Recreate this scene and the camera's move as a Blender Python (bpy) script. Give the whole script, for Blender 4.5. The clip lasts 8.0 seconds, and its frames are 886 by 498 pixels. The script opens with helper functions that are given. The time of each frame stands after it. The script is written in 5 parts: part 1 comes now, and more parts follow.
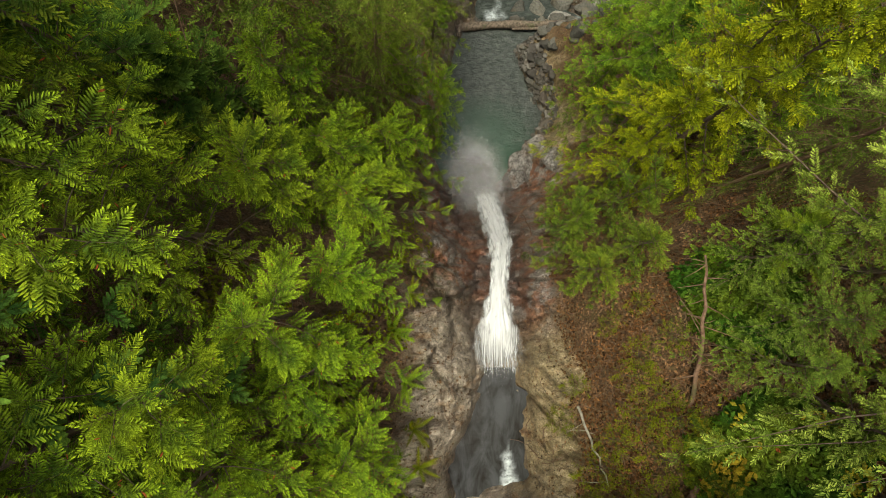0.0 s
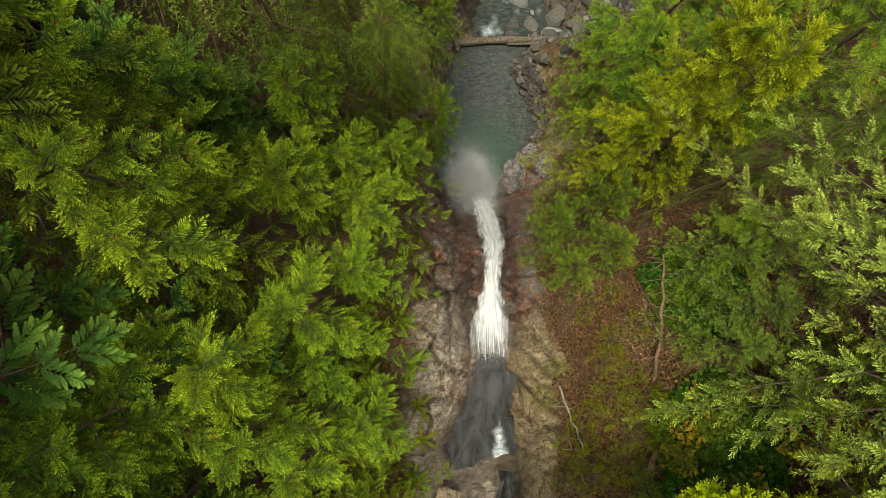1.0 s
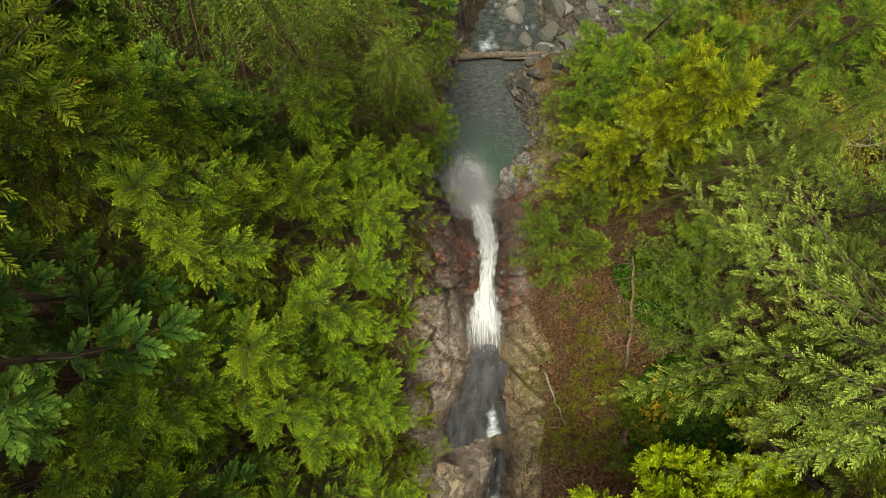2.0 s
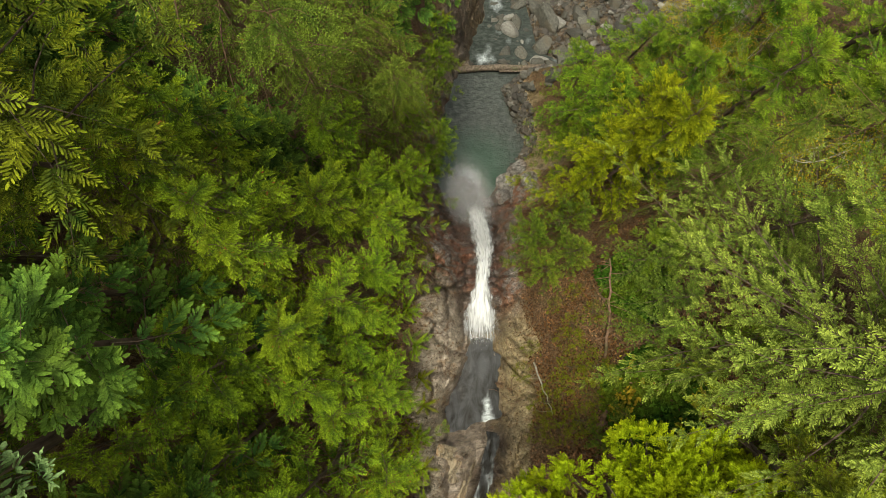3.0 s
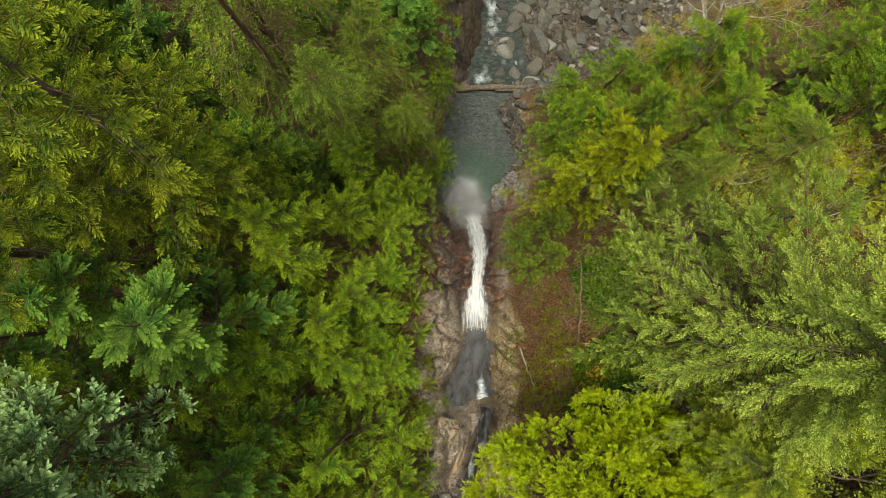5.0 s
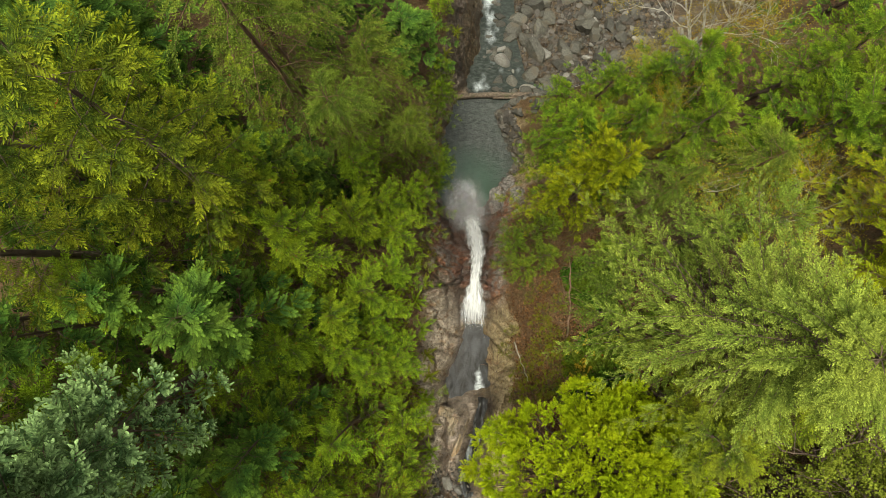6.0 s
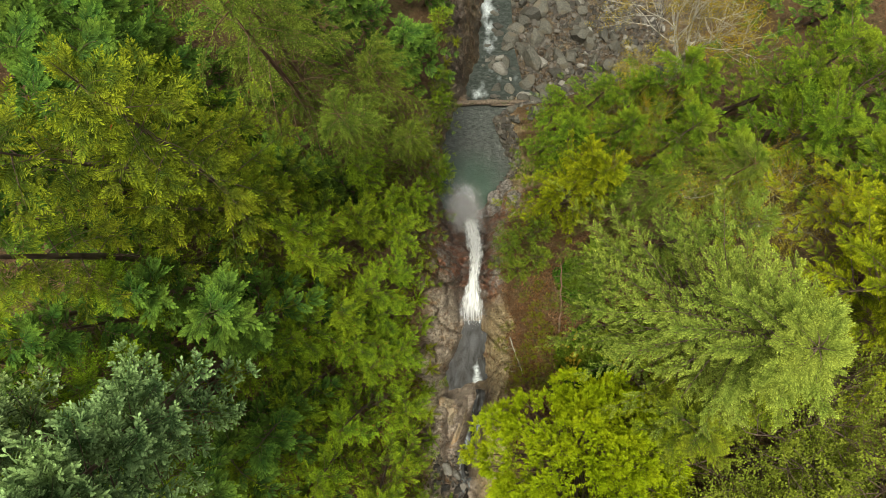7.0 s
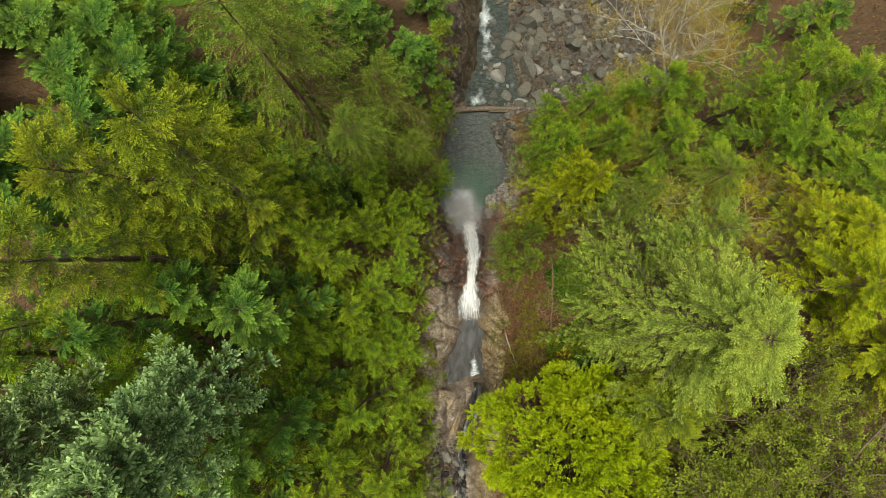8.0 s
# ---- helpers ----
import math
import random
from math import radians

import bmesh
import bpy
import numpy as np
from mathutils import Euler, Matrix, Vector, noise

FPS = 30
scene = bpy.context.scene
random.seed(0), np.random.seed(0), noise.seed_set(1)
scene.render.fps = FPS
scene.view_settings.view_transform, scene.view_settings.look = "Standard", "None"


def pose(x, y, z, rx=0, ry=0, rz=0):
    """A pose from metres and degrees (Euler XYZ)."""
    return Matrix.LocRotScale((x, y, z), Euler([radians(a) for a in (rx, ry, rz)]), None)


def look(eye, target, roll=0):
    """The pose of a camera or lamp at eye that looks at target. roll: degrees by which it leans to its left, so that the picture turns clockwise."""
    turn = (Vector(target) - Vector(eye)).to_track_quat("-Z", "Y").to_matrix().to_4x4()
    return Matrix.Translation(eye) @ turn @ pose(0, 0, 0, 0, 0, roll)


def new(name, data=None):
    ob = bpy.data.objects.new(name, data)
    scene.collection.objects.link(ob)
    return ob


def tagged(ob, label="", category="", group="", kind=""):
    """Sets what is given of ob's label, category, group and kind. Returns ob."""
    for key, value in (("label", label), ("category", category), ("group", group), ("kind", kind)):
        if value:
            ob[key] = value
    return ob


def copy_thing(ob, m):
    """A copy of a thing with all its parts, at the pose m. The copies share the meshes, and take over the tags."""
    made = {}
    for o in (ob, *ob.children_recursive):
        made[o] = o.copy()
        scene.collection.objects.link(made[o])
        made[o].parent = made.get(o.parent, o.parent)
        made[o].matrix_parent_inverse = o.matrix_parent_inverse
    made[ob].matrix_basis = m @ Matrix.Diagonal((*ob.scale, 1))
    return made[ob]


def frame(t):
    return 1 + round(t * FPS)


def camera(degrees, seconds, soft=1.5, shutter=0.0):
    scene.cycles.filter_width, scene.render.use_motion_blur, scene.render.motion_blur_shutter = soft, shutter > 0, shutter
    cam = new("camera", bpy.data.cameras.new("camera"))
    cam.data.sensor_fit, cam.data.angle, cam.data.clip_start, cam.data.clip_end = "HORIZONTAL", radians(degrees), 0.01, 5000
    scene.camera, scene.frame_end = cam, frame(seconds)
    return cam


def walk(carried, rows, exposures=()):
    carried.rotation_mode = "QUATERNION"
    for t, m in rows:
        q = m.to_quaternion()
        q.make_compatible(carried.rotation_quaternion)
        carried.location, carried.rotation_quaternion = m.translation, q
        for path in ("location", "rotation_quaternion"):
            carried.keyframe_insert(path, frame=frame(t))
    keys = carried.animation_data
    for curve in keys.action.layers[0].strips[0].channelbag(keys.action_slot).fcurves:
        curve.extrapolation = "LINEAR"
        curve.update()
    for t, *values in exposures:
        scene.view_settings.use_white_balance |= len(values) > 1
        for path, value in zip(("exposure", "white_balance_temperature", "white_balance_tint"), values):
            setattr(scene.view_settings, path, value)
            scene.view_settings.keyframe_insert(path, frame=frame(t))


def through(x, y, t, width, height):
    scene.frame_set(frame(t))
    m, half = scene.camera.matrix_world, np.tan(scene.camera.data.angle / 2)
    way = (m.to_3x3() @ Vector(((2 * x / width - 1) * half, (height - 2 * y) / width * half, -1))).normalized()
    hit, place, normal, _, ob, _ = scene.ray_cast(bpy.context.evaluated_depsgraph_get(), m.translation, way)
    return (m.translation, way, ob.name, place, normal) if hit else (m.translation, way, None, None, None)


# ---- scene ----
cam = camera(74.0, 8.0, 0.45)
METRES, EYE, TILT, LEAN, TURN = 16.0, 30.0, -87.0, 0.0, 0.0
ROWS = [
    (0.0, 0.0, 0.0, 0.0, 0.0, 0.0, -0.0),
    (0.5, 0.0003, -0.0667, -0.0006, -0.0, 0.05, -0.01),
    (1.0, 0.0015, -0.1344, -0.0013, -0.0, 0.1, -0.02),
    (1.5, 0.0019, -0.2021, -0.0003, 0.01, 0.14, -0.06),
    (3.0, 0.0041, -0.3991, 0.0041, 0.01, 0.3, -0.09),
    (3.5, 0.004, -0.462, 0.0065, 0.02, 0.32, -0.11),
    (4.0, 0.0042, -0.5238, 0.0089, 0.07, 0.3, -0.11),
    (4.5, 0.004, -0.5844, 0.0113, 0.09, 0.29, -0.12),
    (6.0, 0.0028, -0.7654, 0.0184, 0.06, 0.2, -0.2),
    (6.5, 0.0026, -0.8241, 0.021, 0.06, 0.17, -0.21),
    (7.0, 0.0025, -0.8825, 0.0249, 0.08, 0.14, -0.22),
    (7.5, 0.0025, -0.9403, 0.0283, 0.05, 0.1, -0.23),
    (8.0, 0.0026, -0.9992, 0.0327, 0.03, 0.05, -0.23),
]
walk(cam, [(t, pose(0, 0, EYE, TILT, LEAN, TURN) @ pose(METRES * x, METRES * y, METRES * z, 90 + pitch, roll, yaw)) for t, x, y, z, yaw, pitch, roll in ROWS])

# ---------------------------------------------------------------- daylight: bright overcast
EXPOSURE = 0.75
scene.view_settings.exposure = EXPOSURE
world = bpy.data.worlds.new("overcast_sky")
scene.world = world
world.use_nodes = True
wn = world.node_tree.nodes
sky = wn.new("ShaderNodeTexSky")
sky.sky_type = "NISHITA"
sky.sun_disc = False
sky.sun_elevation, sky.sun_rotation = radians(80), radians(261)
sky.air_density, sky.dust_density, sky.ozone_density = 1.0, 6.0, 0.6
wn["Background"].inputs["Strength"].default_value = 0.120
cloud = wn.new("ShaderNodeHueSaturation")
cloud.inputs["Saturation"].default_value = 0.05
world.node_tree.links.new(sky.outputs["Color"], cloud.inputs["Color"])
world.node_tree.links.new(cloud.outputs["Color"], wn["Background"].inputs["Color"])

sun_data = bpy.data.lights.new("sun", "SUN")
sun_data.energy, sun_data.angle, sun_data.color = 2.15, radians(14), (1.0, 0.94, 0.72)
sun = new("sun", sun_data)
sun.matrix_world = look((-6.5, -1, 40), (0, 0, 0))


# ---------------------------------------------------------------- numeric noise
def lattice(ix, iy, seed):
    n = (ix.astype(np.int64) * 374761393 + iy.astype(np.int64) * 668265263 + seed * 974711) & 0xFFFFFFFF
    n = ((n ^ (n >> 13)) * 1274126177) & 0xFFFFFFFF
    n = ((n ^ (n >> 16)) * 2246822519) & 0xFFFFFFFF
    return ((n ^ (n >> 15)) & 0xFFFFFF) / 0xFFFFFF


def smooth_noise(x, y, seed=0):
    ix, iy = np.floor(x), np.floor(y)
    fx, fy = x - ix, y - iy
    fx, fy = fx * fx * (3 - 2 * fx), fy * fy * (3 - 2 * fy)
    a, b = lattice(ix, iy, seed), lattice(ix + 1, iy, seed)
    c, d = lattice(ix, iy + 1, seed), lattice(ix + 1, iy + 1, seed)
    return (a + (b - a) * fx) * (1 - fy) + (c + (d - c) * fx) * fy


def fbm(x, y, seed=0, octaves=4):
    total, amp = np.zeros_like(x), 0.5
    for k in range(octaves):
        total += amp * (smooth_noise(x, y, seed + k) - 0.5) * 2
        x, y, amp = x * 2.03 + 5.1, y * 2.03 - 3.7, amp * 0.5
    return total


def facets(x, y, seed=0):
    """Broken blocks: each cell has its own height and tilt. Returns relief and nearness to a crack."""
    ix, iy = np.floor(x), np.floor(y)
    best, second = np.full_like(x, 9.0), np.full_like(x, 9.0)
    relief = np.zeros_like(x)
    for i in (-1, 0, 1):
        for j in (-1, 0, 1):
            cx, cy = ix + i, iy + j
            px, py = cx + lattice(cx, cy, seed), cy + lattice(cx, cy, seed + 7)
            d = np.hypot(x - px, y - py)
            h = lattice(cx, cy, seed + 11) - 0.5 + (x - px) * (lattice(cx, cy, seed + 13) - 0.5) + (y - py) * (lattice(cx, cy, seed + 17) - 0.5)
            near = d < best
            second = np.where(near, best, np.minimum(second, d))
            relief = np.where(near, h, relief)
            best = np.where(near, d, best)
    return relief, np.clip(1 - (second - best) * 6, 0, 1)


# ---------------------------------------------------------------- the ravine's shape
def along(y, table):
    return np.interp(y, [p[0] for p in table], [p[1] for p in table])


BED = [(-60, 30), (-30, 22), (-12, 16.4), (-9, 15.3), (-7.2, 15.0), (-6.2, 14.8), (-5.7, 14.0), (-2.7, 13.9), (-2.3, 13.85), (-0.1, 12.15), (1.2, 9.9), (2.4, 6.2), (3.8, 2.2), (5.2, -0.6), (6.2, -1.2), (12.4, -0.9), (13.4, -0.5), (14.4, -1.6), (19, -3.4), (24, -5.3), (60, -16)]
EDGE_L = [(-30, -0.5), (-11, 0.0), (-9, 0.1), (-6, 0.15), (-4.6, 0.3), (-3.2, 0.8), (-2.4, 0.85), (0, 1.0), (1.2, 0.95), (3, 0.5), (5, 0.0), (6.2, 0.0), (8, 0.2), (10, 0.3), (12, 0.7), (13.4, 1.1), (15, 2.0), (19, 2.9), (24, 3.5), (60, 6)]
EDGE_R = [(-30, 2.5), (-11, 1.6), (-9, 1.9), (-6, 2.2), (-4, 2.1), (-2.4, 2.1), (0, 2.25), (1.2, 2.5), (3, 3.0), (5, 3.0), (6.2, 3.3), (6.9, 4.0), (8, 4.6), (8.8, 4.8), (10.8, 4.2), (12.2, 3.8), (12.9, 5.6), (13.5, 8.2), (14.5, 9.8), (16, 15), (19, 19), (24, 24), (60, 45)]
RIM_L = [(-60, 30), (-30, 23), (-8, 15.6), (-5, 15.2), (-2.4, 15.6), (0, 15.4), (3, 13), (8, 9), (12, 7), (16, 3), (24, 0), (60, -10)]
RIM_R = [(-60, 30), (-30, 23), (-6, 15.2), (-2.4, 15.1), (0, 14.9), (2, 13.4), (5, 9), (8, 4.5), (12, 1.5), (14, -0.2), (16, -2.2), (24, -4.6), (60, -14)]


def base_height(x, y):
    bed, xl, xr = along(y, BED), along(y, EDGE_L), along(y, EDGE_R)
    left, right = np.maximum(xl - x, 0), np.maximum(x - xr, 0)
    up_l, up_r = np.maximum(along(y, RIM_L) - bed, 0.05), np.maximum(along(y, RIM_R) - bed, 0.05)
    rise_l = up_l * (1 - np.exp(-left * 2.6 / up_l)) + 0.40 * 40 * np.tanh(left / 40)
    rise_r = up_r * (1 - np.exp(-right * 2.0 / up_r)) + 0.72 * 40 * np.tanh(right / 40)
    return bed + rise_l + rise_r


def rockiness(x, y):
    """1 where bare rock shows beside the stream, 0 on the wooded slopes."""
    xl, xr = along(y, EDGE_L), along(y, EDGE_R)
    width_r = along(y, [(-30, 0.5), (-7, 0.9), (-3, 1.1), (0, 0.8), (3, 1.2), (6, 3.2), (9, 1.4), (13, 1.2), (60, 1)])
    width_l = along(y, [(-30, 0.6), (-9, 0.9), (-6, 1.1), (-2, 1.6), (3, 1.4), (8, 1.4), (20, 2.6), (60, 2)])
    off = np.where(x < xl, (xl - x) / width_l, np.where(x > xr, (x - xr) / width_r, 0))
    off = off + 0.5 * fbm(x * 0.9, y * 0.9, 40, 3)
    return np.clip((1.25 - off) / 0.45, 0, 1)


def height(x, y):
    x, y = np.atleast_1d(np.asarray(x, float)), np.atleast_1d(np.asarray(y, float))
    wx, wy = x + 0.35 * fbm(x * 0.7, y * 0.7, 3), y + 0.35 * fbm(x * 0.7, y * 0.7, 9)
    wx = wx + 0.13 * fbm(x * 2.7, y * 2.7, 5, 3)
    wy = wy + (0.30 - 0.62 * (x - 0.3) + 0.45 * fbm(x * 1.7, y * 0.5, 12, 3)) * np.exp(-(((y + 5.7) / 1.1) ** 2)) * np.exp(-(((x - 1.2) / 2.6) ** 2))
    h = base_height(wx, wy)
    rock = rockiness(x, y)
    xl, xr = along(y, EDGE_L), along(y, EDGE_R)
    inside = np.clip(np.minimum(x - xl, xr - x) / 0.3, 0, 1)
    big, crack = facets(wx * 0.85 + 0.4 * wy, wy * 1.1, 21)
    small, crack2 = facets(wx * 2.6 - 0.7 * wy, wy * 2.9, 22)
    tiny, _ = facets(wx * 5.5 + 1.5 * wy, wy * 7.5, 23)
    jag = 1 + 0.9 * np.exp(-(((y - 1.6) / 2.2) ** 2))
    worn = np.clip((y + 1.8) / 1.8, 0.30, 1)
    blocks = 0.60 * big - 0.10 * crack + worn * (0.30 * small - 0.05 * crack2 + 0.12 * tiny) + 0.04 * fbm(x * 7, y * 7, 31, 3)
    soft = 0.35 * fbm(x * 0.45, y * 0.45, 14) + 0.10 * fbm(x * 2.2, y * 2.2, 15, 3)
    slab = 0.62 * np.clip(1.25 - np.hypot((x - 0.25 - 0.4 * (y + 7.1)) / 0.75, (y + 7.2) / 1.35) ** 2, 0, 0.8) - 0.45 * np.clip(1 - np.hypot((x - 1.6 - 0.3 * (y + 7.3)) / 0.6, (y + 7.8) / 2.2), 0, 1)
    beside = np.maximum(xl - x, x - xr)
    shoulder = 0.60 * np.exp(-(((y + 2.5) / 0.6) ** 2)) * np.clip((beside + 0.34 + 0.25 * fbm(x * 3, y * 3, 44, 2)) / 0.3, 0, 1) * np.clip(1.3 - beside, 0, 1)
    hollow = -0.9 * np.clip(1.2 - np.hypot((x - 1.45) / 0.35, (y + 9.3) / 0.35), 0, 1)
    return h + rock * jag * blocks * (1 - 0.65 * inside) + (1 - rock) * soft + slab + hollow + shoulder


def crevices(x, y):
    """Nearness to the deep joints between blocks of rock, which are coloured darker."""
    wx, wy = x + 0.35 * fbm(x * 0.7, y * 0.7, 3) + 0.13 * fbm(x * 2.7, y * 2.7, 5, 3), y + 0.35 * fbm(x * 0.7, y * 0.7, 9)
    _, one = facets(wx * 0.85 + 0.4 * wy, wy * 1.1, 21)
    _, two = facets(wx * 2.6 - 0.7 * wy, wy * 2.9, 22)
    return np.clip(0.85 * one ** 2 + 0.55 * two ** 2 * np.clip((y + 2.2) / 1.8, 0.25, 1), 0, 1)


def ground_z(x, y):
    return float(height(x, y)[0])


# ---------------------------------------------------------------- mesh helpers
def mesh_from(name, verts, faces, smooth=False, **attributes):
    """A mesh from arrays of places and equal-sided faces, with float values per place."""
    verts, faces = np.asarray(verts, np.float32), np.asarray(faces, np.int32)
    sides = faces.shape[1]
    me = bpy.data.meshes.new(name)
    me.vertices.add(len(verts))
    me.vertices.foreach_set("co", verts.ravel())
    me.loops.add(faces.size)
    me.loops.foreach_set("vertex_index", faces.ravel())
    me.polygons.add(len(faces))
    me.polygons.foreach_set("loop_start", np.arange(0, faces.size, sides, dtype=np.int32))
    me.update(calc_edges=True)
    me.polygons.foreach_set("use_smooth", np.broadcast_to(np.asarray(smooth, bool), len(faces)).copy())
    for key, values in attributes.items():
        me.attributes.new(key, "FLOAT", "POINT").data.foreach_set("value", np.asarray(values, np.float32))
    return me


def piece(name, me, material, parent=None, label=""):
    """One mesh object, a part where it has a parent."""
    ob = new(name, me)
    if not me.materials:
        me.materials.append(material)
    if parent:
        ob.parent = parent
    return tagged(ob, label) if label else ob


def part(name, bm, material, parent, label=""):
    me = bpy.data.meshes.new(name)
    bm.to_mesh(me)
    bm.free()
    return piece(name, me, material, parent, label)


def tubes(paths, sides=6):
    """Tapered round limbs: each path is (points, radii). Returns places and quads."""
    verts, faces, n0 = [], [], 0
    ring = np.arange(sides) / sides * 2 * math.pi
    for points, radii in paths:
        points, radii = np.asarray(points, float), np.asarray(radii, float)
        ahead = np.gradient(points, axis=0)
        ahead /= np.linalg.norm(ahead, axis=1)[:, None] + 1e-9
        ref = np.where(np.abs(ahead[:, 2:3]) > 0.9, np.array([[1.0, 0, 0]]), np.array([[0, 0, 1.0]]))
        u = np.cross(ahead, ref)
        u /= np.linalg.norm(u, axis=1)[:, None] + 1e-9
        v = np.cross(ahead, u)
        rings = points[:, None] + radii[:, None, None] * (np.cos(ring)[None, :, None] * u[:, None] + np.sin(ring)[None, :, None] * v[:, None])
        verts.append(rings.reshape(-1, 3))
        for k in range(len(points) - 1):
            a = n0 + k * sides
            for i in range(sides):
                j = (i + 1) % sides
                faces.append((a + i, a + j, a + sides + j, a + sides + i))
        n0 += len(points) * sides
    return np.concatenate(verts), np.array(faces)


# ---------------------------------------------------------------- materials
def material(name, roughness=0.7, specular=0.3):
    mat = bpy.data.materials.new(name)
    mat.use_nodes = True
    bsdf = mat.node_tree.nodes["Principled BSDF"]
    bsdf.inputs["Roughness"].default_value = roughness
    bsdf.inputs["Specular IOR Level"].default_value = specular
    return mat, mat.node_tree.nodes, mat.node_tree.links, bsdf


def mixed(nodes, links, factor, a, b, mode="MIX"):
    m = nodes.new("ShaderNodeMix")
    m.data_type, m.blend_type = "RGBA", mode
    for socket, value in ((m.inputs[0], factor), (m.inputs[6], a), (m.inputs[7], b)):
        if isinstance(value, bpy.types.NodeSocket):
            links.new(value, socket)
        elif isinstance(value, tuple):
            socket.default_value = (*value, 1)
        else:
            socket.default_value = value
    return m.outputs[2]


def ramp(nodes, links, value, low, high):
    m = nodes.new("ShaderNodeMapRange")
    m.clamp = True
    links.new(value, m.inputs[0])
    m.inputs[1].default_value, m.inputs[2].default_value = low, high
    return m.outputs[0]


def texture(nodes, links, scale, detail=4.0, stretch=(1, 1, 1), kind="Noise", space="Object"):
    tc = nodes.new("ShaderNodeTexCoord")
    mp = nodes.new("ShaderNodeMapping")
    mp.inputs["Scale"].default_value = stretch
    links.new(tc.outputs[space], mp.inputs[0])
    if kind == "Noise":
        tex = nodes.new("ShaderNodeTexNoise")
        tex.inputs["Detail"].default_value = detail
        tex.inputs["Roughness"].default_value = 0.62
    else:
        tex = nodes.new("ShaderNodeTexVoronoi")
        if kind == "Cracks":
            tex.feature = "DISTANCE_TO_EDGE"
    tex.inputs["Scale"].default_value = scale
    links.new(mp.outputs[0], tex.inputs["Vector"])
    return tex


def bump(nodes, links, bsdf, value, strength, distance, below=None):
    b = nodes.new("ShaderNodeBump")
    b.inputs["Strength"].default_value, b.inputs["Distance"].default_value = strength, distance
    links.new(value, b.inputs["Height"])
    if below:
        links.new(below, b.inputs["Normal"])
    links.new(b.outputs[0], bsdf.inputs["Normal"])
    return b.outputs[0]


def attribute(nodes, name):
    a = nodes.new("ShaderNodeAttribute")
    a.attribute_name = name
    return a.outputs["Fac"]


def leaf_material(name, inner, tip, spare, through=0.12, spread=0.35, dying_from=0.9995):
    """Foliage: fresh growth at the tips, inner shade painted into the older growth, and a few dying sprays."""
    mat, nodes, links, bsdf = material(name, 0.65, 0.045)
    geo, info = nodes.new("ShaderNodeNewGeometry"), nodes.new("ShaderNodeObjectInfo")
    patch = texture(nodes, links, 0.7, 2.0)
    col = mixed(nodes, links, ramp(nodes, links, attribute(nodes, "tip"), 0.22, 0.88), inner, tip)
    col = mixed(nodes, links, ramp(nodes, links, patch.outputs["Fac"], 0.45, 0.72), col, mixed(nodes, links, 0.5, col, spare))
    dying = nodes.new("ShaderNodeMath")
    dying.operation = "GREATER_THAN"
    dying.inputs[1].default_value = dying_from
    links.new(geo.outputs["Random Per Island"], dying.inputs[0])
    col = mixed(nodes, links, dying.outputs[0], col, (0.16, 0.050, 0.012))
    hsv = nodes.new("ShaderNodeHueSaturation")
    one = nodes.new("ShaderNodeMapRange")
    links.new(geo.outputs["Random Per Island"], one.inputs[0])
    one.inputs[3].default_value, one.inputs[4].default_value = 1 - spread, 1 + spread
    two = nodes.new("ShaderNodeMapRange")
    links.new(info.outputs["Random"], two.inputs[0])
    two.inputs[3].default_value, two.inputs[4].default_value = 0.49, 0.506
    links.new(col, hsv.inputs["Color"])
    needles = texture(nodes, links, 34.0, 3.0)
    grainy = nodes.new("ShaderNodeMapRange")
    links.new(needles.outputs["Fac"], grainy.inputs[0])
    grainy.inputs[1].default_value, grainy.inputs[2].default_value = 0.32, 0.68
    grainy.inputs[3].default_value, grainy.inputs[4].default_value = 0.56, 1.44
    lot = nodes.new("ShaderNodeMath")
    lot.operation = "MULTIPLY"
    links.new(one.outputs[0], lot.inputs[0])
    links.new(grainy.outputs[0], lot.inputs[1])
    links.new(lot.outputs[0], hsv.inputs["Value"])
    links.new(two.outputs[0], hsv.inputs["Hue"])
    links.new(hsv.outputs[0], bsdf.inputs["Base Color"])
    soft = nodes.new("ShaderNodeBsdfTranslucent")
    links.new(hsv.outputs[0], soft.inputs["Color"])
    both = nodes.new("ShaderNodeMixShader")
    both.inputs[0].default_value = through
    links.new(bsdf.outputs[0], both.inputs[1])
    links.new(soft.outputs[0], both.inputs[2])
    links.new(both.outputs[0], nodes["Material Output"].inputs["Surface"])
    return mat


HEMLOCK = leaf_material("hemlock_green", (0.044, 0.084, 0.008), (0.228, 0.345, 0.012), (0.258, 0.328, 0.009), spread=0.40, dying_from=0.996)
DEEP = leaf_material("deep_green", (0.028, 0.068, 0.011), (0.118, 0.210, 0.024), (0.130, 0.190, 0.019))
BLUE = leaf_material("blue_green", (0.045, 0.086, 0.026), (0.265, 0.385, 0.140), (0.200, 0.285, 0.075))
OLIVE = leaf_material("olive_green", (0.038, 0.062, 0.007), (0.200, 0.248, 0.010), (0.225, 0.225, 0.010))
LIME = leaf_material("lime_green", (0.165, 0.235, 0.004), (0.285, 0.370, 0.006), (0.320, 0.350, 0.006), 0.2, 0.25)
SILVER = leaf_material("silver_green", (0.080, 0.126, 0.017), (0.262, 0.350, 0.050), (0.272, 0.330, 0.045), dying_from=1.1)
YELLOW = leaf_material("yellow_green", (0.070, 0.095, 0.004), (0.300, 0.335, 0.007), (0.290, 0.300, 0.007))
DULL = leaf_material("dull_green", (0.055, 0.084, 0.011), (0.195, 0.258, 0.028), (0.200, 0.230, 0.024))
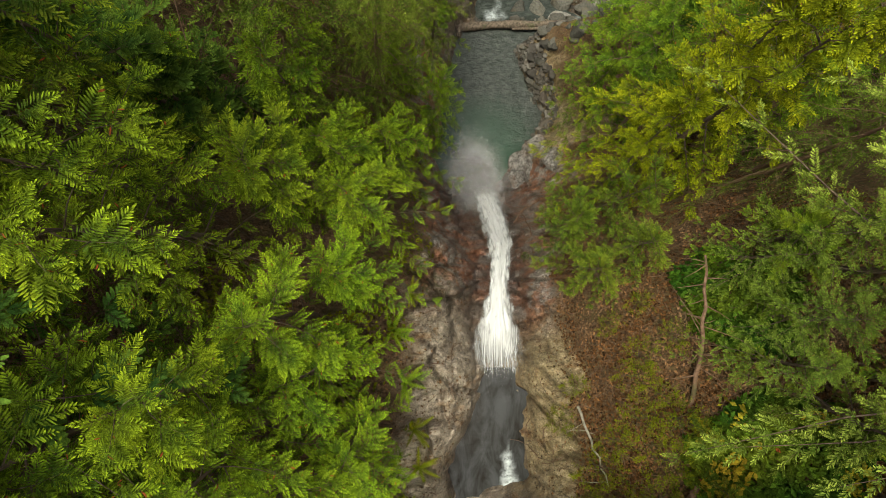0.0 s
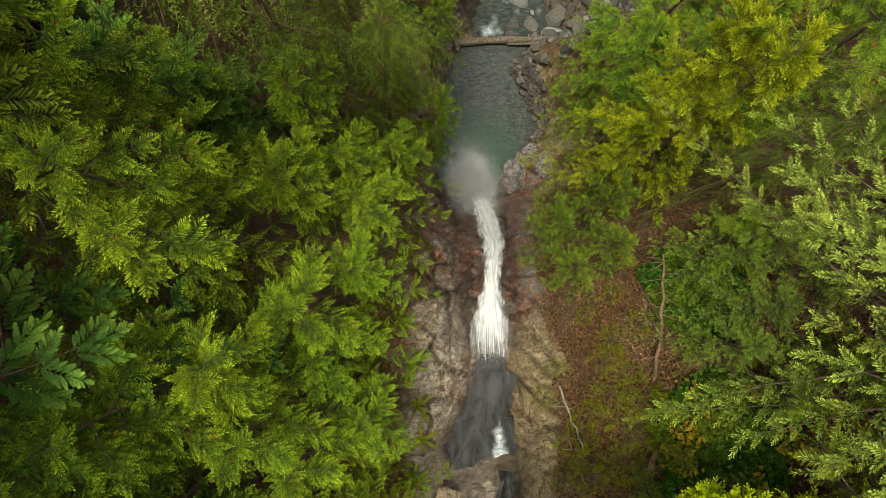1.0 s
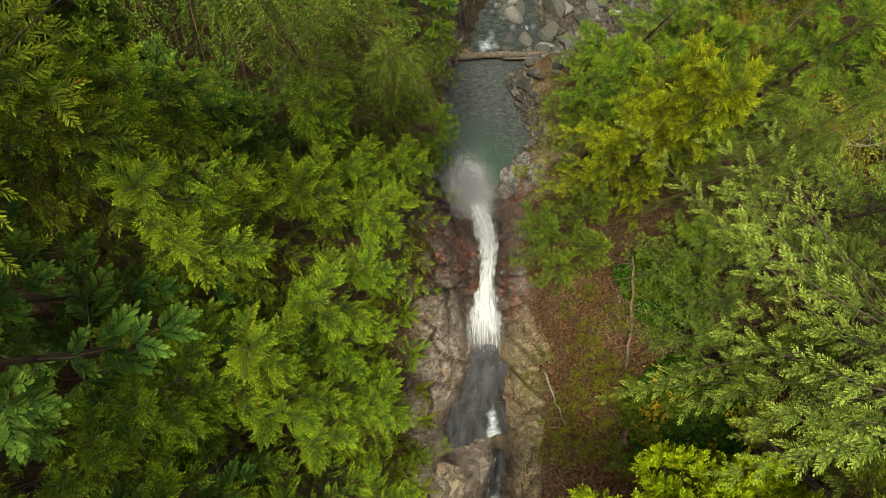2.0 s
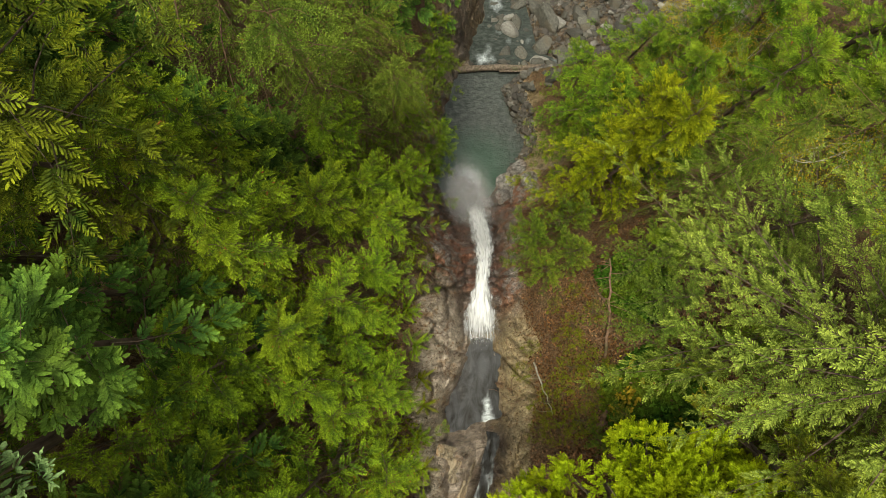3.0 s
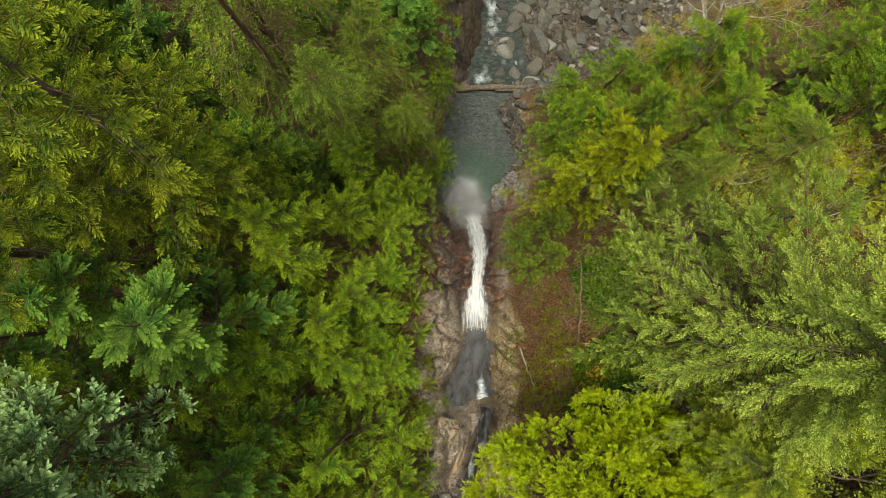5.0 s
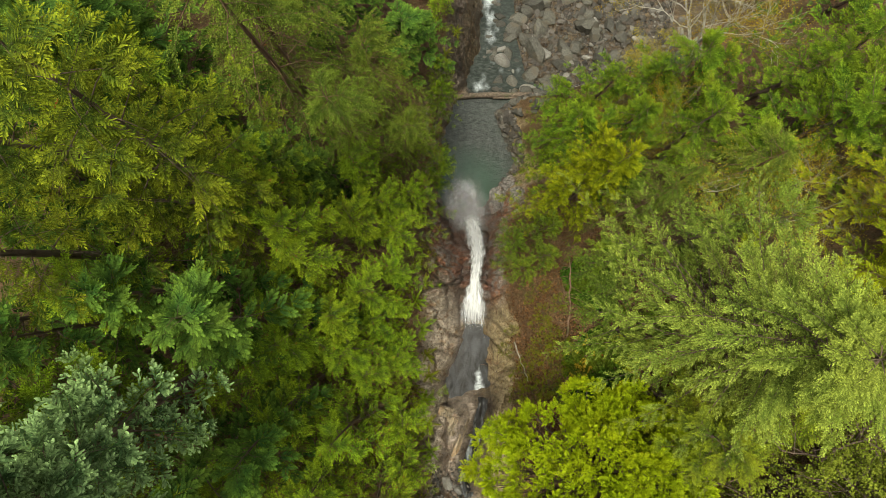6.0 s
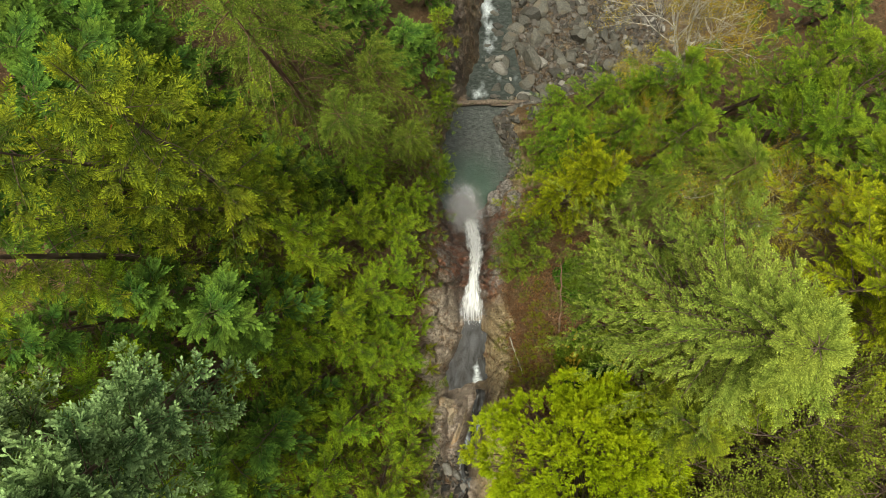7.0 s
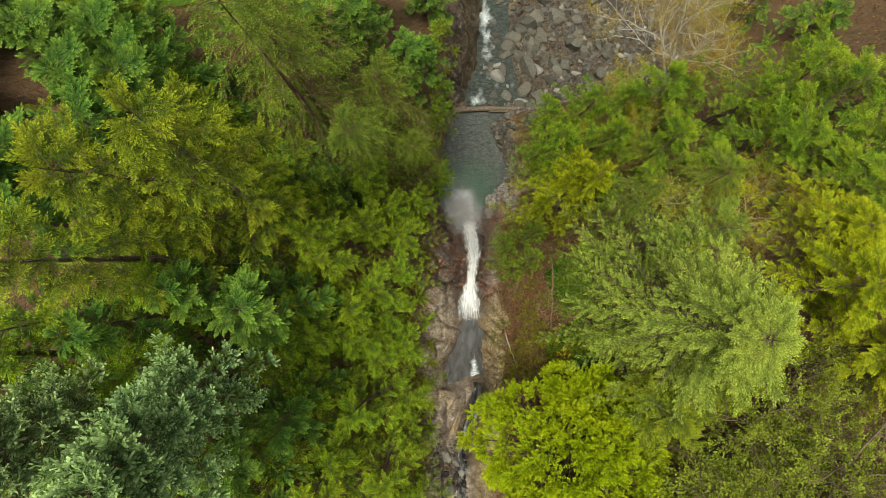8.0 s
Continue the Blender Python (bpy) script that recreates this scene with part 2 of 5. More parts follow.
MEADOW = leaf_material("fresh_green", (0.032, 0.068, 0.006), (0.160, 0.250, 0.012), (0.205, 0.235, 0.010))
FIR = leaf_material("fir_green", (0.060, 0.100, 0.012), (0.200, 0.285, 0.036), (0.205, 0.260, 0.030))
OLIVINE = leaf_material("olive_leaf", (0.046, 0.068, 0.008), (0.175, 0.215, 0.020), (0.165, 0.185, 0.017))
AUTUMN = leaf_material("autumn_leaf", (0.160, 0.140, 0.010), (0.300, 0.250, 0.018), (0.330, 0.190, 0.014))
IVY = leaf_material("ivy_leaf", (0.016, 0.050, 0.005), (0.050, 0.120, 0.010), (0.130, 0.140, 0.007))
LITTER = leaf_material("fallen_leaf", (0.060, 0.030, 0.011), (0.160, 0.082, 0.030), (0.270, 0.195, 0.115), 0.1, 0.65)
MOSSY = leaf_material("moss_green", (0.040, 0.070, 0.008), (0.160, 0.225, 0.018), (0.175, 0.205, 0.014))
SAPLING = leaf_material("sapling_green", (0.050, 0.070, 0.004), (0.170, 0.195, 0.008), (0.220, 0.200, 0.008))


def bark(name, dark, light):
    mat, nodes, links, bsdf = material(name, 0.85, 0.2)
    a = texture(nodes, links, 9.0, 5.0, (1, 1, 0.25))
    b = texture(nodes, links, 1.6, 3.0)
    col = mixed(nodes, links, ramp(nodes, links, a.outputs["Fac"], 0.35, 0.7), dark, light)
    col = mixed(nodes, links, ramp(nodes, links, b.outputs["Fac"], 0.55, 0.8), col, (0.07, 0.085, 0.03))
    links.new(col, bsdf.inputs["Base Color"])
    bump(nodes, links, bsdf, a.outputs["Fac"], 0.7, 0.03)
    return mat


BARK = bark("conifer_bark", (0.045, 0.030, 0.020), (0.16, 0.115, 0.080))
SNAG = bark("weathered_wood", (0.085, 0.048, 0.028), (0.23, 0.145, 0.090))
PALE = bark("pale_bark", (0.17, 0.155, 0.115), (0.38, 0.35, 0.27))
ASHEN = bark("ashen_bark", (0.28, 0.26, 0.21), (0.55, 0.52, 0.43))
DRIFT = bark("driftwood", (0.050, 0.038, 0.027), (0.19, 0.150, 0.108))

# ground: forest soil, bare fractured rock, wet rock and moss, by where each occurs
GROUND, nodes, links, bsdf = material("ravine_ground", 0.85, 0.3)
grain, patches, fleck = texture(nodes, links, 6.0, 6.0), texture(nodes, links, 0.9, 4.0), texture(nodes, links, 22.0, 2.0, kind="Voronoi")
rust, strata = texture(nodes, links, 1.3, 6.0, (1, 1.6, 1)), texture(nodes, links, 4.0, 9.0, (0.6, 1.5, 1.8))
strata.inputs["Distortion"].default_value = 0.4
speck = texture(nodes, links, 26.0, 5.0)
seam = texture(nodes, links, 1.7, 7.0, (0.8, 1.7, 1.3))
seam.inputs["Distortion"].default_value = 0.4
ridge = nodes.new("ShaderNodeMath")
ridge.operation = "SUBTRACT"
ridge.inputs[1].default_value = 0.5
links.new(seam.outputs["Fac"], ridge.inputs[0])
crease = nodes.new("ShaderNodeMath")
crease.operation = "ABSOLUTE"
links.new(ridge.outputs[0], crease.inputs[0])
soil = mixed(nodes, links, ramp(nodes, links, fleck.outputs["Color"], 0.2, 0.9), (0.058, 0.031, 0.014), (0.155, 0.084, 0.040))
soil = mixed(nodes, links, ramp(nodes, links, speck.outputs["Fac"], 0.52, 0.68), soil, (0.215, 0.150, 0.082))
soil = mixed(nodes, links, ramp(nodes, links, patches.outputs["Fac"], 0.57, 0.78), soil, (0.080, 0.066, 0.022))
stone = mixed(nodes, links, ramp(nodes, links, strata.outputs["Fac"], 0.34, 0.66), mixed(nodes, links, attribute(nodes, "ochre"), (0.270, 0.218, 0.160), (0.270, 0.195, 0.095)), mixed(nodes, links, attribute(nodes, "ochre"), (0.480, 0.410, 0.320), (0.470, 0.375, 0.215)))
stone = mixed(nodes, links, ramp(nodes, links, rust.outputs["Fac"], 0.54, 0.70), stone, (0.300, 0.175, 0.080))
stone = mixed(nodes, links, ramp(nodes, links, speck.outputs["Fac"], 0.55, 0.70), stone, (0.430, 0.370, 0.260))
stone = mixed(nodes, links, ramp(nodes, links, speck.outputs["Fac"], 0.42, 0.30), stone, (0.110, 0.080, 0.052))
redrock = mixed(nodes, links, ramp(nodes, links, strata.outputs["Fac"], 0.36, 0.62), (0.150, 0.070, 0.044), (0.430, 0.205, 0.120))
# grey patches of the red rock, sky sheen of wet facets painted in
redrock = mixed(nodes, links, ramp(nodes, links, rust.outputs["Fac"], 0.45, 0.57), redrock, mixed(nodes, links, ramp(nodes, links, speck.outputs["Fac"], 0.4, 0.6), (0.150, 0.120, 0.100), (0.480, 0.430, 0.380)))
stone = mixed(nodes, links, attribute(nodes, "red"), stone, redrock)
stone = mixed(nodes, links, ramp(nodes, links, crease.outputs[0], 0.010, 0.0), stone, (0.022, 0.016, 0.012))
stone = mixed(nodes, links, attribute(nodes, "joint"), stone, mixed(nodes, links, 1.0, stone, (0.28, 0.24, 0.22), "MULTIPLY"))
warp = texture(nodes, links, 5.0, 3.0)
shift = nodes.new("ShaderNodeVectorMath")
shift.operation = "MULTIPLY_ADD"
shift.inputs[1].default_value = (0.28, 0.28, 0.28)
links.new(warp.outputs["Color"], shift.inputs[0])
links.new(nodes.new("ShaderNodeTexCoord").outputs["Object"], shift.inputs[2])
chips = []
for scale in (5.0, 11.0):
    cell = nodes.new("ShaderNodeTexVoronoi")
    cell.inputs["Scale"].default_value = scale
    links.new(shift.outputs[0], cell.inputs["Vector"])
    split = nodes.new("ShaderNodeSeparateColor")
    links.new(cell.outputs["Color"], split.inputs[0])
    chips.append(split.outputs[0])
    tone = nodes.new("ShaderNodeMapRange")
    links.new(split.outputs[0], tone.inputs[0])
    tone.inputs[3].default_value, tone.inputs[4].default_value = 0.92, 1.10
    grey = nodes.new("ShaderNodeCombineColor")
    for socket in grey.inputs:
        links.new(tone.outputs[0], socket)
    stone = mixed(nodes, links, 1.0, stone, grey.outputs[0], "MULTIPLY")
grit = texture(nodes, links, 38.0, 8.0)
fleck_tone = nodes.new("ShaderNodeMapRange")
links.new(grit.outputs["Fac"], fleck_tone.inputs[0])
fleck_tone.inputs[1].default_value, fleck_tone.inputs[2].default_value = 0.34, 0.66
fleck_tone.inputs[3].default_value, fleck_tone.inputs[4].default_value = 0.50, 1.45
grey = nodes.new("ShaderNodeCombineColor")
for socket in grey.inputs:
    links.new(fleck_tone.outputs[0], socket)
stone = mixed(nodes, links, 1.0, stone, grey.outputs[0], "MULTIPLY")
col = mixed(nodes, links, attribute(nodes, "rock"), soil, stone)
moss = nodes.new("ShaderNodeMath")
moss.operation = "MULTIPLY"
links.new(attribute(nodes, "moss"), moss.inputs[0])
links.new(ramp(nodes, links, grain.outputs["Fac"], 0.42, 0.62), moss.inputs[1])
col = mixed(nodes, links, moss.outputs[0], col, (0.075, 0.085, 0.016))
col = mixed(nodes, links, attribute(nodes, "stain"), col, mixed(nodes, links, ramp(nodes, links, strata.outputs["Fac"], 0.35, 0.65), (0.026, 0.020, 0.014), (0.085, 0.062, 0.042)))
wet = attribute(nodes, "wet")
col = mixed(nodes, links, wet, col, mixed(nodes, links, 1.0, col, (0.72, 0.70, 0.70), "MULTIPLY"))
links.new(col, bsdf.inputs["Base Color"])
gloss = nodes.new("ShaderNodeMapRange")
links.new(wet, gloss.inputs[0])
gloss.inputs[3].default_value, gloss.inputs[4].default_value = 0.85, 0.28
links.new(gloss.outputs[0], bsdf.inputs["Roughness"])
first = bump(nodes, links, bsdf, strata.outputs["Fac"], 1.0, 0.11)
second = bump(nodes, links, bsdf, chips[0], 0.6, 0.08, bump(nodes, links, bsdf, ramp(nodes, links, crease.outputs[0], 0.0, 0.05), 0.8, 0.06, first))
bump(nodes, links, bsdf, grit.outputs["Fac"], 0.8, 0.03, bump(nodes, links, bsdf, speck.outputs["Fac"], 0.6, 0.03, second))


def stone_material(name, dark, light, rusty):
    mat, nodes, links, bsdf = material(name, 0.75, 0.35)
    info = nodes.new("ShaderNodeObjectInfo")
    a, b = texture(nodes, links, 7.0, 6.0), texture(nodes, links, 1.3, 4.0)
    col = mixed(nodes, links, ramp(nodes, links, a.outputs["Fac"], 0.3, 0.7), dark, light)
    col = mixed(nodes, links, ramp(nodes, links, b.outputs["Fac"], 0.5, 0.75), col, rusty)
    hsv = nodes.new("ShaderNodeHueSaturation")
    m = nodes.new("ShaderNodeMapRange")
    links.new(info.outputs["Random"], m.inputs[0])
    m.inputs[3].default_value, m.inputs[4].default_value = 0.55, 1.35
    links.new(m.outputs[0], hsv.inputs["Value"])
    links.new(col, hsv.inputs["Color"])
    links.new(hsv.outputs[0], bsdf.inputs["Base Color"])
    bump(nodes, links, bsdf, a.outputs["Fac"], 0.7, 0.05)
    return mat


GREYSTONE = stone_material("river_stone", (0.026, 0.026, 0.020), (0.105, 0.100, 0.078), (0.085, 0.068, 0.042))
PALESTONE = stone_material("pale_stone", (0.13, 0.125, 0.105), (0.30, 0.29, 0.25), (0.20, 0.175, 0.13))

def ledge_material(name, dark, light, stain, fleck, sharp):
    """Fractured bedrock: banding, stains, pale flecks and thin dark seams."""
    mat, nodes, links, bsdf = material(name, 0.78, 0.3)
    band, stains = texture(nodes, links, 5.0, 9.0, (1.0, 0.8, 1.2)), texture(nodes, links, 1.1, 5.0)
    band.inputs["Distortion"].default_value = 0.3
    fine, seam = texture(nodes, links, 14.0, 6.0), texture(nodes, links, 1.5, 8.0, (1.6, 0.8, 1.2))
    seam.inputs["Distortion"].default_value = 0.3
    ridge = nodes.new("ShaderNodeMath")
    ridge.operation = "SUBTRACT"
    ridge.inputs[1].default_value = 0.5
    links.new(seam.outputs["Fac"], ridge.inputs[0])
    thin = nodes.new("ShaderNodeMath")
    thin.operation = "ABSOLUTE"
    links.new(ridge.outputs[0], thin.inputs[0])
    col = mixed(nodes, links, ramp(nodes, links, band.outputs["Fac"], 0.36, 0.64), dark, light)
    col = mixed(nodes, links, ramp(nodes, links, stains.outputs["Fac"], 0.5, 0.66), col, stain)
    col = mixed(nodes, links, ramp(nodes, links, fine.outputs["Fac"], 0.54, 0.68), col, fleck)
    col = mixed(nodes, links, ramp(nodes, links, fine.outputs["Fac"], 0.44, 0.32), col, dark)
    col = mixed(nodes, links, ramp(nodes, links, thin.outputs[0], 0.016, 0.0), col, (0.035, 0.026, 0.018))
    links.new(col, bsdf.inputs["Base Color"])
    one = bump(nodes, links, bsdf, band.outputs["Fac"], sharp, 0.12)
    two = bump(nodes, links, bsdf, ramp(nodes, links, thin.outputs[0], 0.0, 0.05), 0.8, 0.05, one)
    bump(nodes, links, bsdf, fine.outputs["Fac"], 0.8, 0.03, two)
    return mat


LEDGE = ledge_material("ledge_rock", (0.165, 0.125, 0.074), (0.360, 0.300, 0.200), (0.290, 0.180, 0.082), (0.420, 0.370, 0.275), 0.8)
STREAKED = ledge_material("streaked_rock", (0.040, 0.034, 0.028), (0.360, 0.340, 0.310), (0.110, 0.070, 0.045), (0.300, 0.280, 0.250), 1.0)

LOOSE, nodes, links, bsdf = material("loose_stones", 0.8, 0.3)
geo = nodes.new("ShaderNodeNewGeometry")
a = texture(nodes, links, 9.0, 5.0)
hue = nodes.new("ShaderNodeValToRGB")
links.new(geo.outputs["Random Per Island"], hue.inputs[0])
hue.color_ramp.elements[0].color, hue.color_ramp.elements[1].color = (0.020, 0.019, 0.015, 1), (0.20, 0.19, 0.16, 1)
for at, c in ((0.35, (0.048, 0.043, 0.034)), (0.6, (0.082, 0.077, 0.063)), (0.75, (0.076, 0.060, 0.043)), (0.88, (0.130, 0.122, 0.102))):
    hue.color_ramp.elements.new(at).color = (*c, 1)
links.new(mixed(nodes, links, ramp(nodes, links, a.outputs["Fac"], 0.3, 0.7), hue.outputs[0], mixed(nodes, links, 0.5, hue.outputs[0], (0.06, 0.05, 0.04))), bsdf.inputs["Base Color"])

# still and running water
WATER, nodes, links, bsdf = material("stream_water", 0.12, 0.35)
bsdf.inputs["IOR"].default_value = 1.33
# grey sheen of the upper pool, put into its colour as long sweeps
sheen_sweep = texture(nodes, links, 1.5, 7.0, (1.7, 0.6, 1))
sheen_sweep.inputs["Distortion"].default_value = 0.8
swell, chop = texture(nodes, links, 1.9, 5.0, (1, 1.4, 1)), texture(nodes, links, 6.5, 5.0, (0.8, 1.5, 1))
col = mixed(nodes, links, attribute(nodes, "deep"), mixed(nodes, links, attribute(nodes, "pale"), mixed(nodes, links, ramp(nodes, links, sheen_sweep.outputs["Fac"], 0.36, 0.64), (0.011, 0.009, 0.006), (0.048, 0.050, 0.050)), (0.026, 0.031, 0.026)), (0.027, 0.058, 0.036))
froth = nodes.new("ShaderNodeMath")
froth.operation = "MULTIPLY"
links.new(attribute(nodes, "foam"), froth.inputs[0])
links.new(ramp(nodes, links, texture(nodes, links, 9.0, 6.0).outputs["Fac"], 0.25, 0.58), froth.inputs[1])
# reflected and refracted light of the ripples, put into the colour as pale streaks
ripple = texture(nodes, links, 3.6, 6.0, (0.8, 1.4, 1))
ripple.inputs["Distortion"].default_value = 0.35
lively = nodes.new("ShaderNodeMath")
lively.operation = "MULTIPLY"
links.new(attribute(nodes, "pale"), lively.inputs[0])
links.new(ramp(nodes, links, ripple.outputs["Fac"], 0.42, 0.66), lively.inputs[1])
calm = nodes.new("ShaderNodeMath")
calm.operation, calm.use_clamp = "SUBTRACT", True
links.new(lively.outputs[0], calm.inputs[0])
links.new(attribute(nodes, "deep"), calm.inputs[1])
col = mixed(nodes, links, calm.outputs[0], col, (0.056, 0.066, 0.055))
col = mixed(nodes, links, froth.outputs[0], col, (0.62, 0.68, 0.68))
links.new(col, bsdf.inputs["Base Color"])
one = bump(nodes, links, bsdf, swell.outputs["Fac"], 0.4, 0.15)
bump(nodes, links, bsdf, chop.outputs["Fac"], 0.4, 0.08, one)
sheen = nodes.new("ShaderNodeMapRange")
links.new(attribute(nodes, "pale"), sheen.inputs[0])
sheen.inputs[3].default_value, sheen.inputs[4].default_value = 0.24, 0.14
links.new(sheen.outputs[0], bsdf.inputs["Roughness"])
shine = nodes.new("ShaderNodeMapRange")
links.new(attribute(nodes, "pale"), shine.inputs[0])
shine.inputs[3].default_value, shine.inputs[4].default_value = 0.16, 0.27
links.new(shine.outputs[0], bsdf.inputs["Specular IOR Level"])
alive = nodes.new("ShaderNodeMapRange")
links.new(attribute(nodes, "pale"), alive.inputs[0])
alive.inputs[3].default_value, alive.inputs[4].default_value = 0.10, 0.50
for node in nodes:
    if node.bl_idname == "ShaderNodeBump":
        links.new(alive.outputs[0], node.inputs["Strength"])

# falling white water: streaks run with the flow, gaps let the rock show
FALL, nodes, links, bsdf = material("white_water", 0.45, 0.4)
uv = nodes.new("ShaderNodeCombineXYZ")
links.new(attribute(nodes, "across"), uv.inputs[0])
links.new(attribute(nodes, "down"), uv.inputs[1])
streak = nodes.new("ShaderNodeTexNoise")
streak.inputs["Scale"].default_value, streak.inputs["Detail"].default_value = 1.0, 6.0
links.new(uv.outputs[0], streak.inputs["Vector"])
wide_uv = nodes.new("ShaderNodeVectorMath")
wide_uv.operation = "MULTIPLY"
wide_uv.inputs[1].default_value = (3.4, 0.25, 1)
links.new(uv.outputs[0], wide_uv.inputs[0])
comb = nodes.new("ShaderNodeTexNoise")
comb.inputs["Scale"].default_value, comb.inputs["Detail"].default_value = 1.0, 3.0
links.new(wide_uv.outputs[0], comb.inputs["Vector"])
thread = mixed(nodes, links, attribute(nodes, "top"), streak.outputs["Fac"], comb.outputs["Fac"])
cover = nodes.new("ShaderNodeMath")
cover.operation = "ADD"
links.new(thread, cover.inputs[0])
links.new(attribute(nodes, "cover"), cover.inputs[1])
links.new(mixed(nodes, links, ramp(nodes, links, cover.outputs[0], 0.40, 0.72), (0.34, 0.35, 0.35), (0.66, 0.67, 0.65)), bsdf.inputs["Base Color"])
links.new(ramp(nodes, links, cover.outputs[0], 0.42, 0.84), bsdf.inputs["Alpha"])
bump(nodes, links, bsdf, streak.outputs["Fac"], 0.6, 0.06)

SPRAY, nodes, links, bsdf = material("spray", 0.6, 0.2)
bsdf.inputs["Base Color"].default_value = (0.68, 0.68, 0.66, 1)
MIST, nodes, links, bsdf = material("fine_mist", 0.9, 0.1)
bsdf.inputs["Base Color"].default_value = (0.54, 0.54, 0.53, 1)
bsdf.inputs["Alpha"].default_value = 0.15

# ---------------------------------------------------------------- ground: one sheet, fine in the ravine
def steps(*spans):
    out = []
    for a, b, d in spans:
        out.extend(np.arange(a, b - d * 0.5, d))
    return np.array(out + [spans[-1][1]])


far = [-700, -450, -300, -200, -140, -100, -75, -58, -48]
gx = np.concatenate([far, steps((-42, -12, 1.2), (-12, -4, 0.5), (-4, -1.6, 0.16), (-1.6, 4.6, 0.075), (4.6, 9, 0.15), (9, 20, 0.35), (20, 44, 1.2)), [52, 62, 80, 105, 140, 200, 300, 450, 700]])
gy = np.concatenate([far, steps((-42, -14, 1.2), (-14, -8, 0.15), (-8, 6.5, 0.08), (6.5, 14, 0.13), (14, 26, 0.22), (26, 46, 1.2)), [54, 64, 80, 105, 140, 200, 300, 450, 700]])
mx, my = np.meshgrid(gx, gy)
fx, fy = mx.ravel(), my.ravel()
fz = height(fx, fy)
cols, rows_n = len(gx), len(gy)
a = (np.arange(rows_n - 1)[:, None] * cols + np.arange(cols - 1)[None]).ravel()
quads = np.stack([a, a + 1, a + cols + 1, a + cols], 1)
rock = rockiness(fx, fy)
xl, xr = along(fy, EDGE_L), along(fy, EDGE_R)
off = np.maximum(np.maximum(xl - fx, fx - xr), 0)
wet = np.clip(1.15 - off / along(fy, [(-8, 0.12), (-2.4, 0.14), (0, 0.6), (3, 1.3), (7, 1.2), (13, 0.5), (30, 0.5)]) + 0.5 * fbm(fx * 1.4, fy * 1.4, 51), 0, 1)
red = np.clip((fy + 1.6) / 1.5 + 0.8 * fbm(fx * 0.8, fy * 0.8, 61), 0, 1) * np.where(fx < xl + 0.3, np.clip((13 - fy) / 2, 0, 1), np.clip((6.8 - fy) / 1.5, 0, 1))
wet = np.where(fy > 12.5, np.maximum(wet, 0.95), wet)
moss = np.clip(0.7 * fbm(fx * 0.8, fy * 0.8, 71) + 0.25, 0, 1) * np.clip(off, 0, 1)
ochre = np.clip((fx - 1.4) / 0.4 + 0.8 * fbm(fx * 0.9, fy * 0.9, 65), 0, 1)
# dark algae where water always runs: above the pool and along the edges of the fall
stain = np.clip(1.7 - np.hypot((fx - 1.62 - 0.3 * (fy + 7.2)) / 0.62, (fy + 7.6) / 2.3) * 1.25 + 0.5 * fbm(fx * 2, fy * 2, 66), 0, 1)
stain = np.maximum(stain, 0.45 * np.clip(1.0 - off / 0.34 + 0.9 * fbm(fx * 1.6, fy * 1.6, 67), 0, 1) * np.clip((fy + 2.3) / 0.6, 0, 1) * np.clip((14 - fy) / 2, 0, 1))
stain = np.maximum(stain, 0.75 * np.clip((fy - 13) / 1.5, 0, 1) * np.clip(1 + 0.8 * fbm(fx * 0.8, fy * 0.8, 68), 0, 1))
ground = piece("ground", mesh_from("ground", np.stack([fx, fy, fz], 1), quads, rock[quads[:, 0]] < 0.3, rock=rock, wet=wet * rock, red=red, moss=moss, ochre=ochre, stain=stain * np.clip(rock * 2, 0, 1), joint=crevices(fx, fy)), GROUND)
tagged(ground, "steep brown leaf-strewn ravine with bare wet rock along the stream", "ground", kind="structure")


# ---------------------------------------------------------------- water
def water_sheet(name, y0, y1, level, label, deep, foam, step=0.12, over=0.5, band=None, pale=1.0):
    """A sheet of water across the stream bed, its level and looks given along the stream."""
    ys = np.arange(y0, y1 + step / 2, step)
    us = np.linspace(0, 1, 50)
    uu, yy = np.meshgrid(us, ys)
    over = over * np.clip((-2.9 - yy) / 0.3, -0.3, 1) if y1 < -2 and y1 > -3 else over
    left, right = (along(yy, EDGE_L) - over, along(yy, EDGE_R) + over) if band is None else band(yy)
    right = np.minimum(right, along(yy, [(13.4, 9), (15, 6.3), (19, 5.7), (24, 5.7), (60, 12)]))
    xx = left + uu * (right - left)
    zz = level(xx, yy) + (0.006 + 0.024 * pale) * fbm(xx * 2.5, yy * 2.5, 81, 3)
    n, m = len(us), len(ys)
    k = (np.arange(m - 1)[:, None] * n + np.arange(n - 1)[None]).ravel()
    me = mesh_from(name, np.stack([xx.ravel(), yy.ravel(), zz.ravel()], 1), np.stack([k, k + 1, k + n + 1, k + n], 1), True, pale=np.full(xx.size, pale), deep=deep(xx, yy).ravel(), foam=foam(xx, yy).ravel())
    return tagged(piece(name, me, WATER), label, "water", kind="structure")


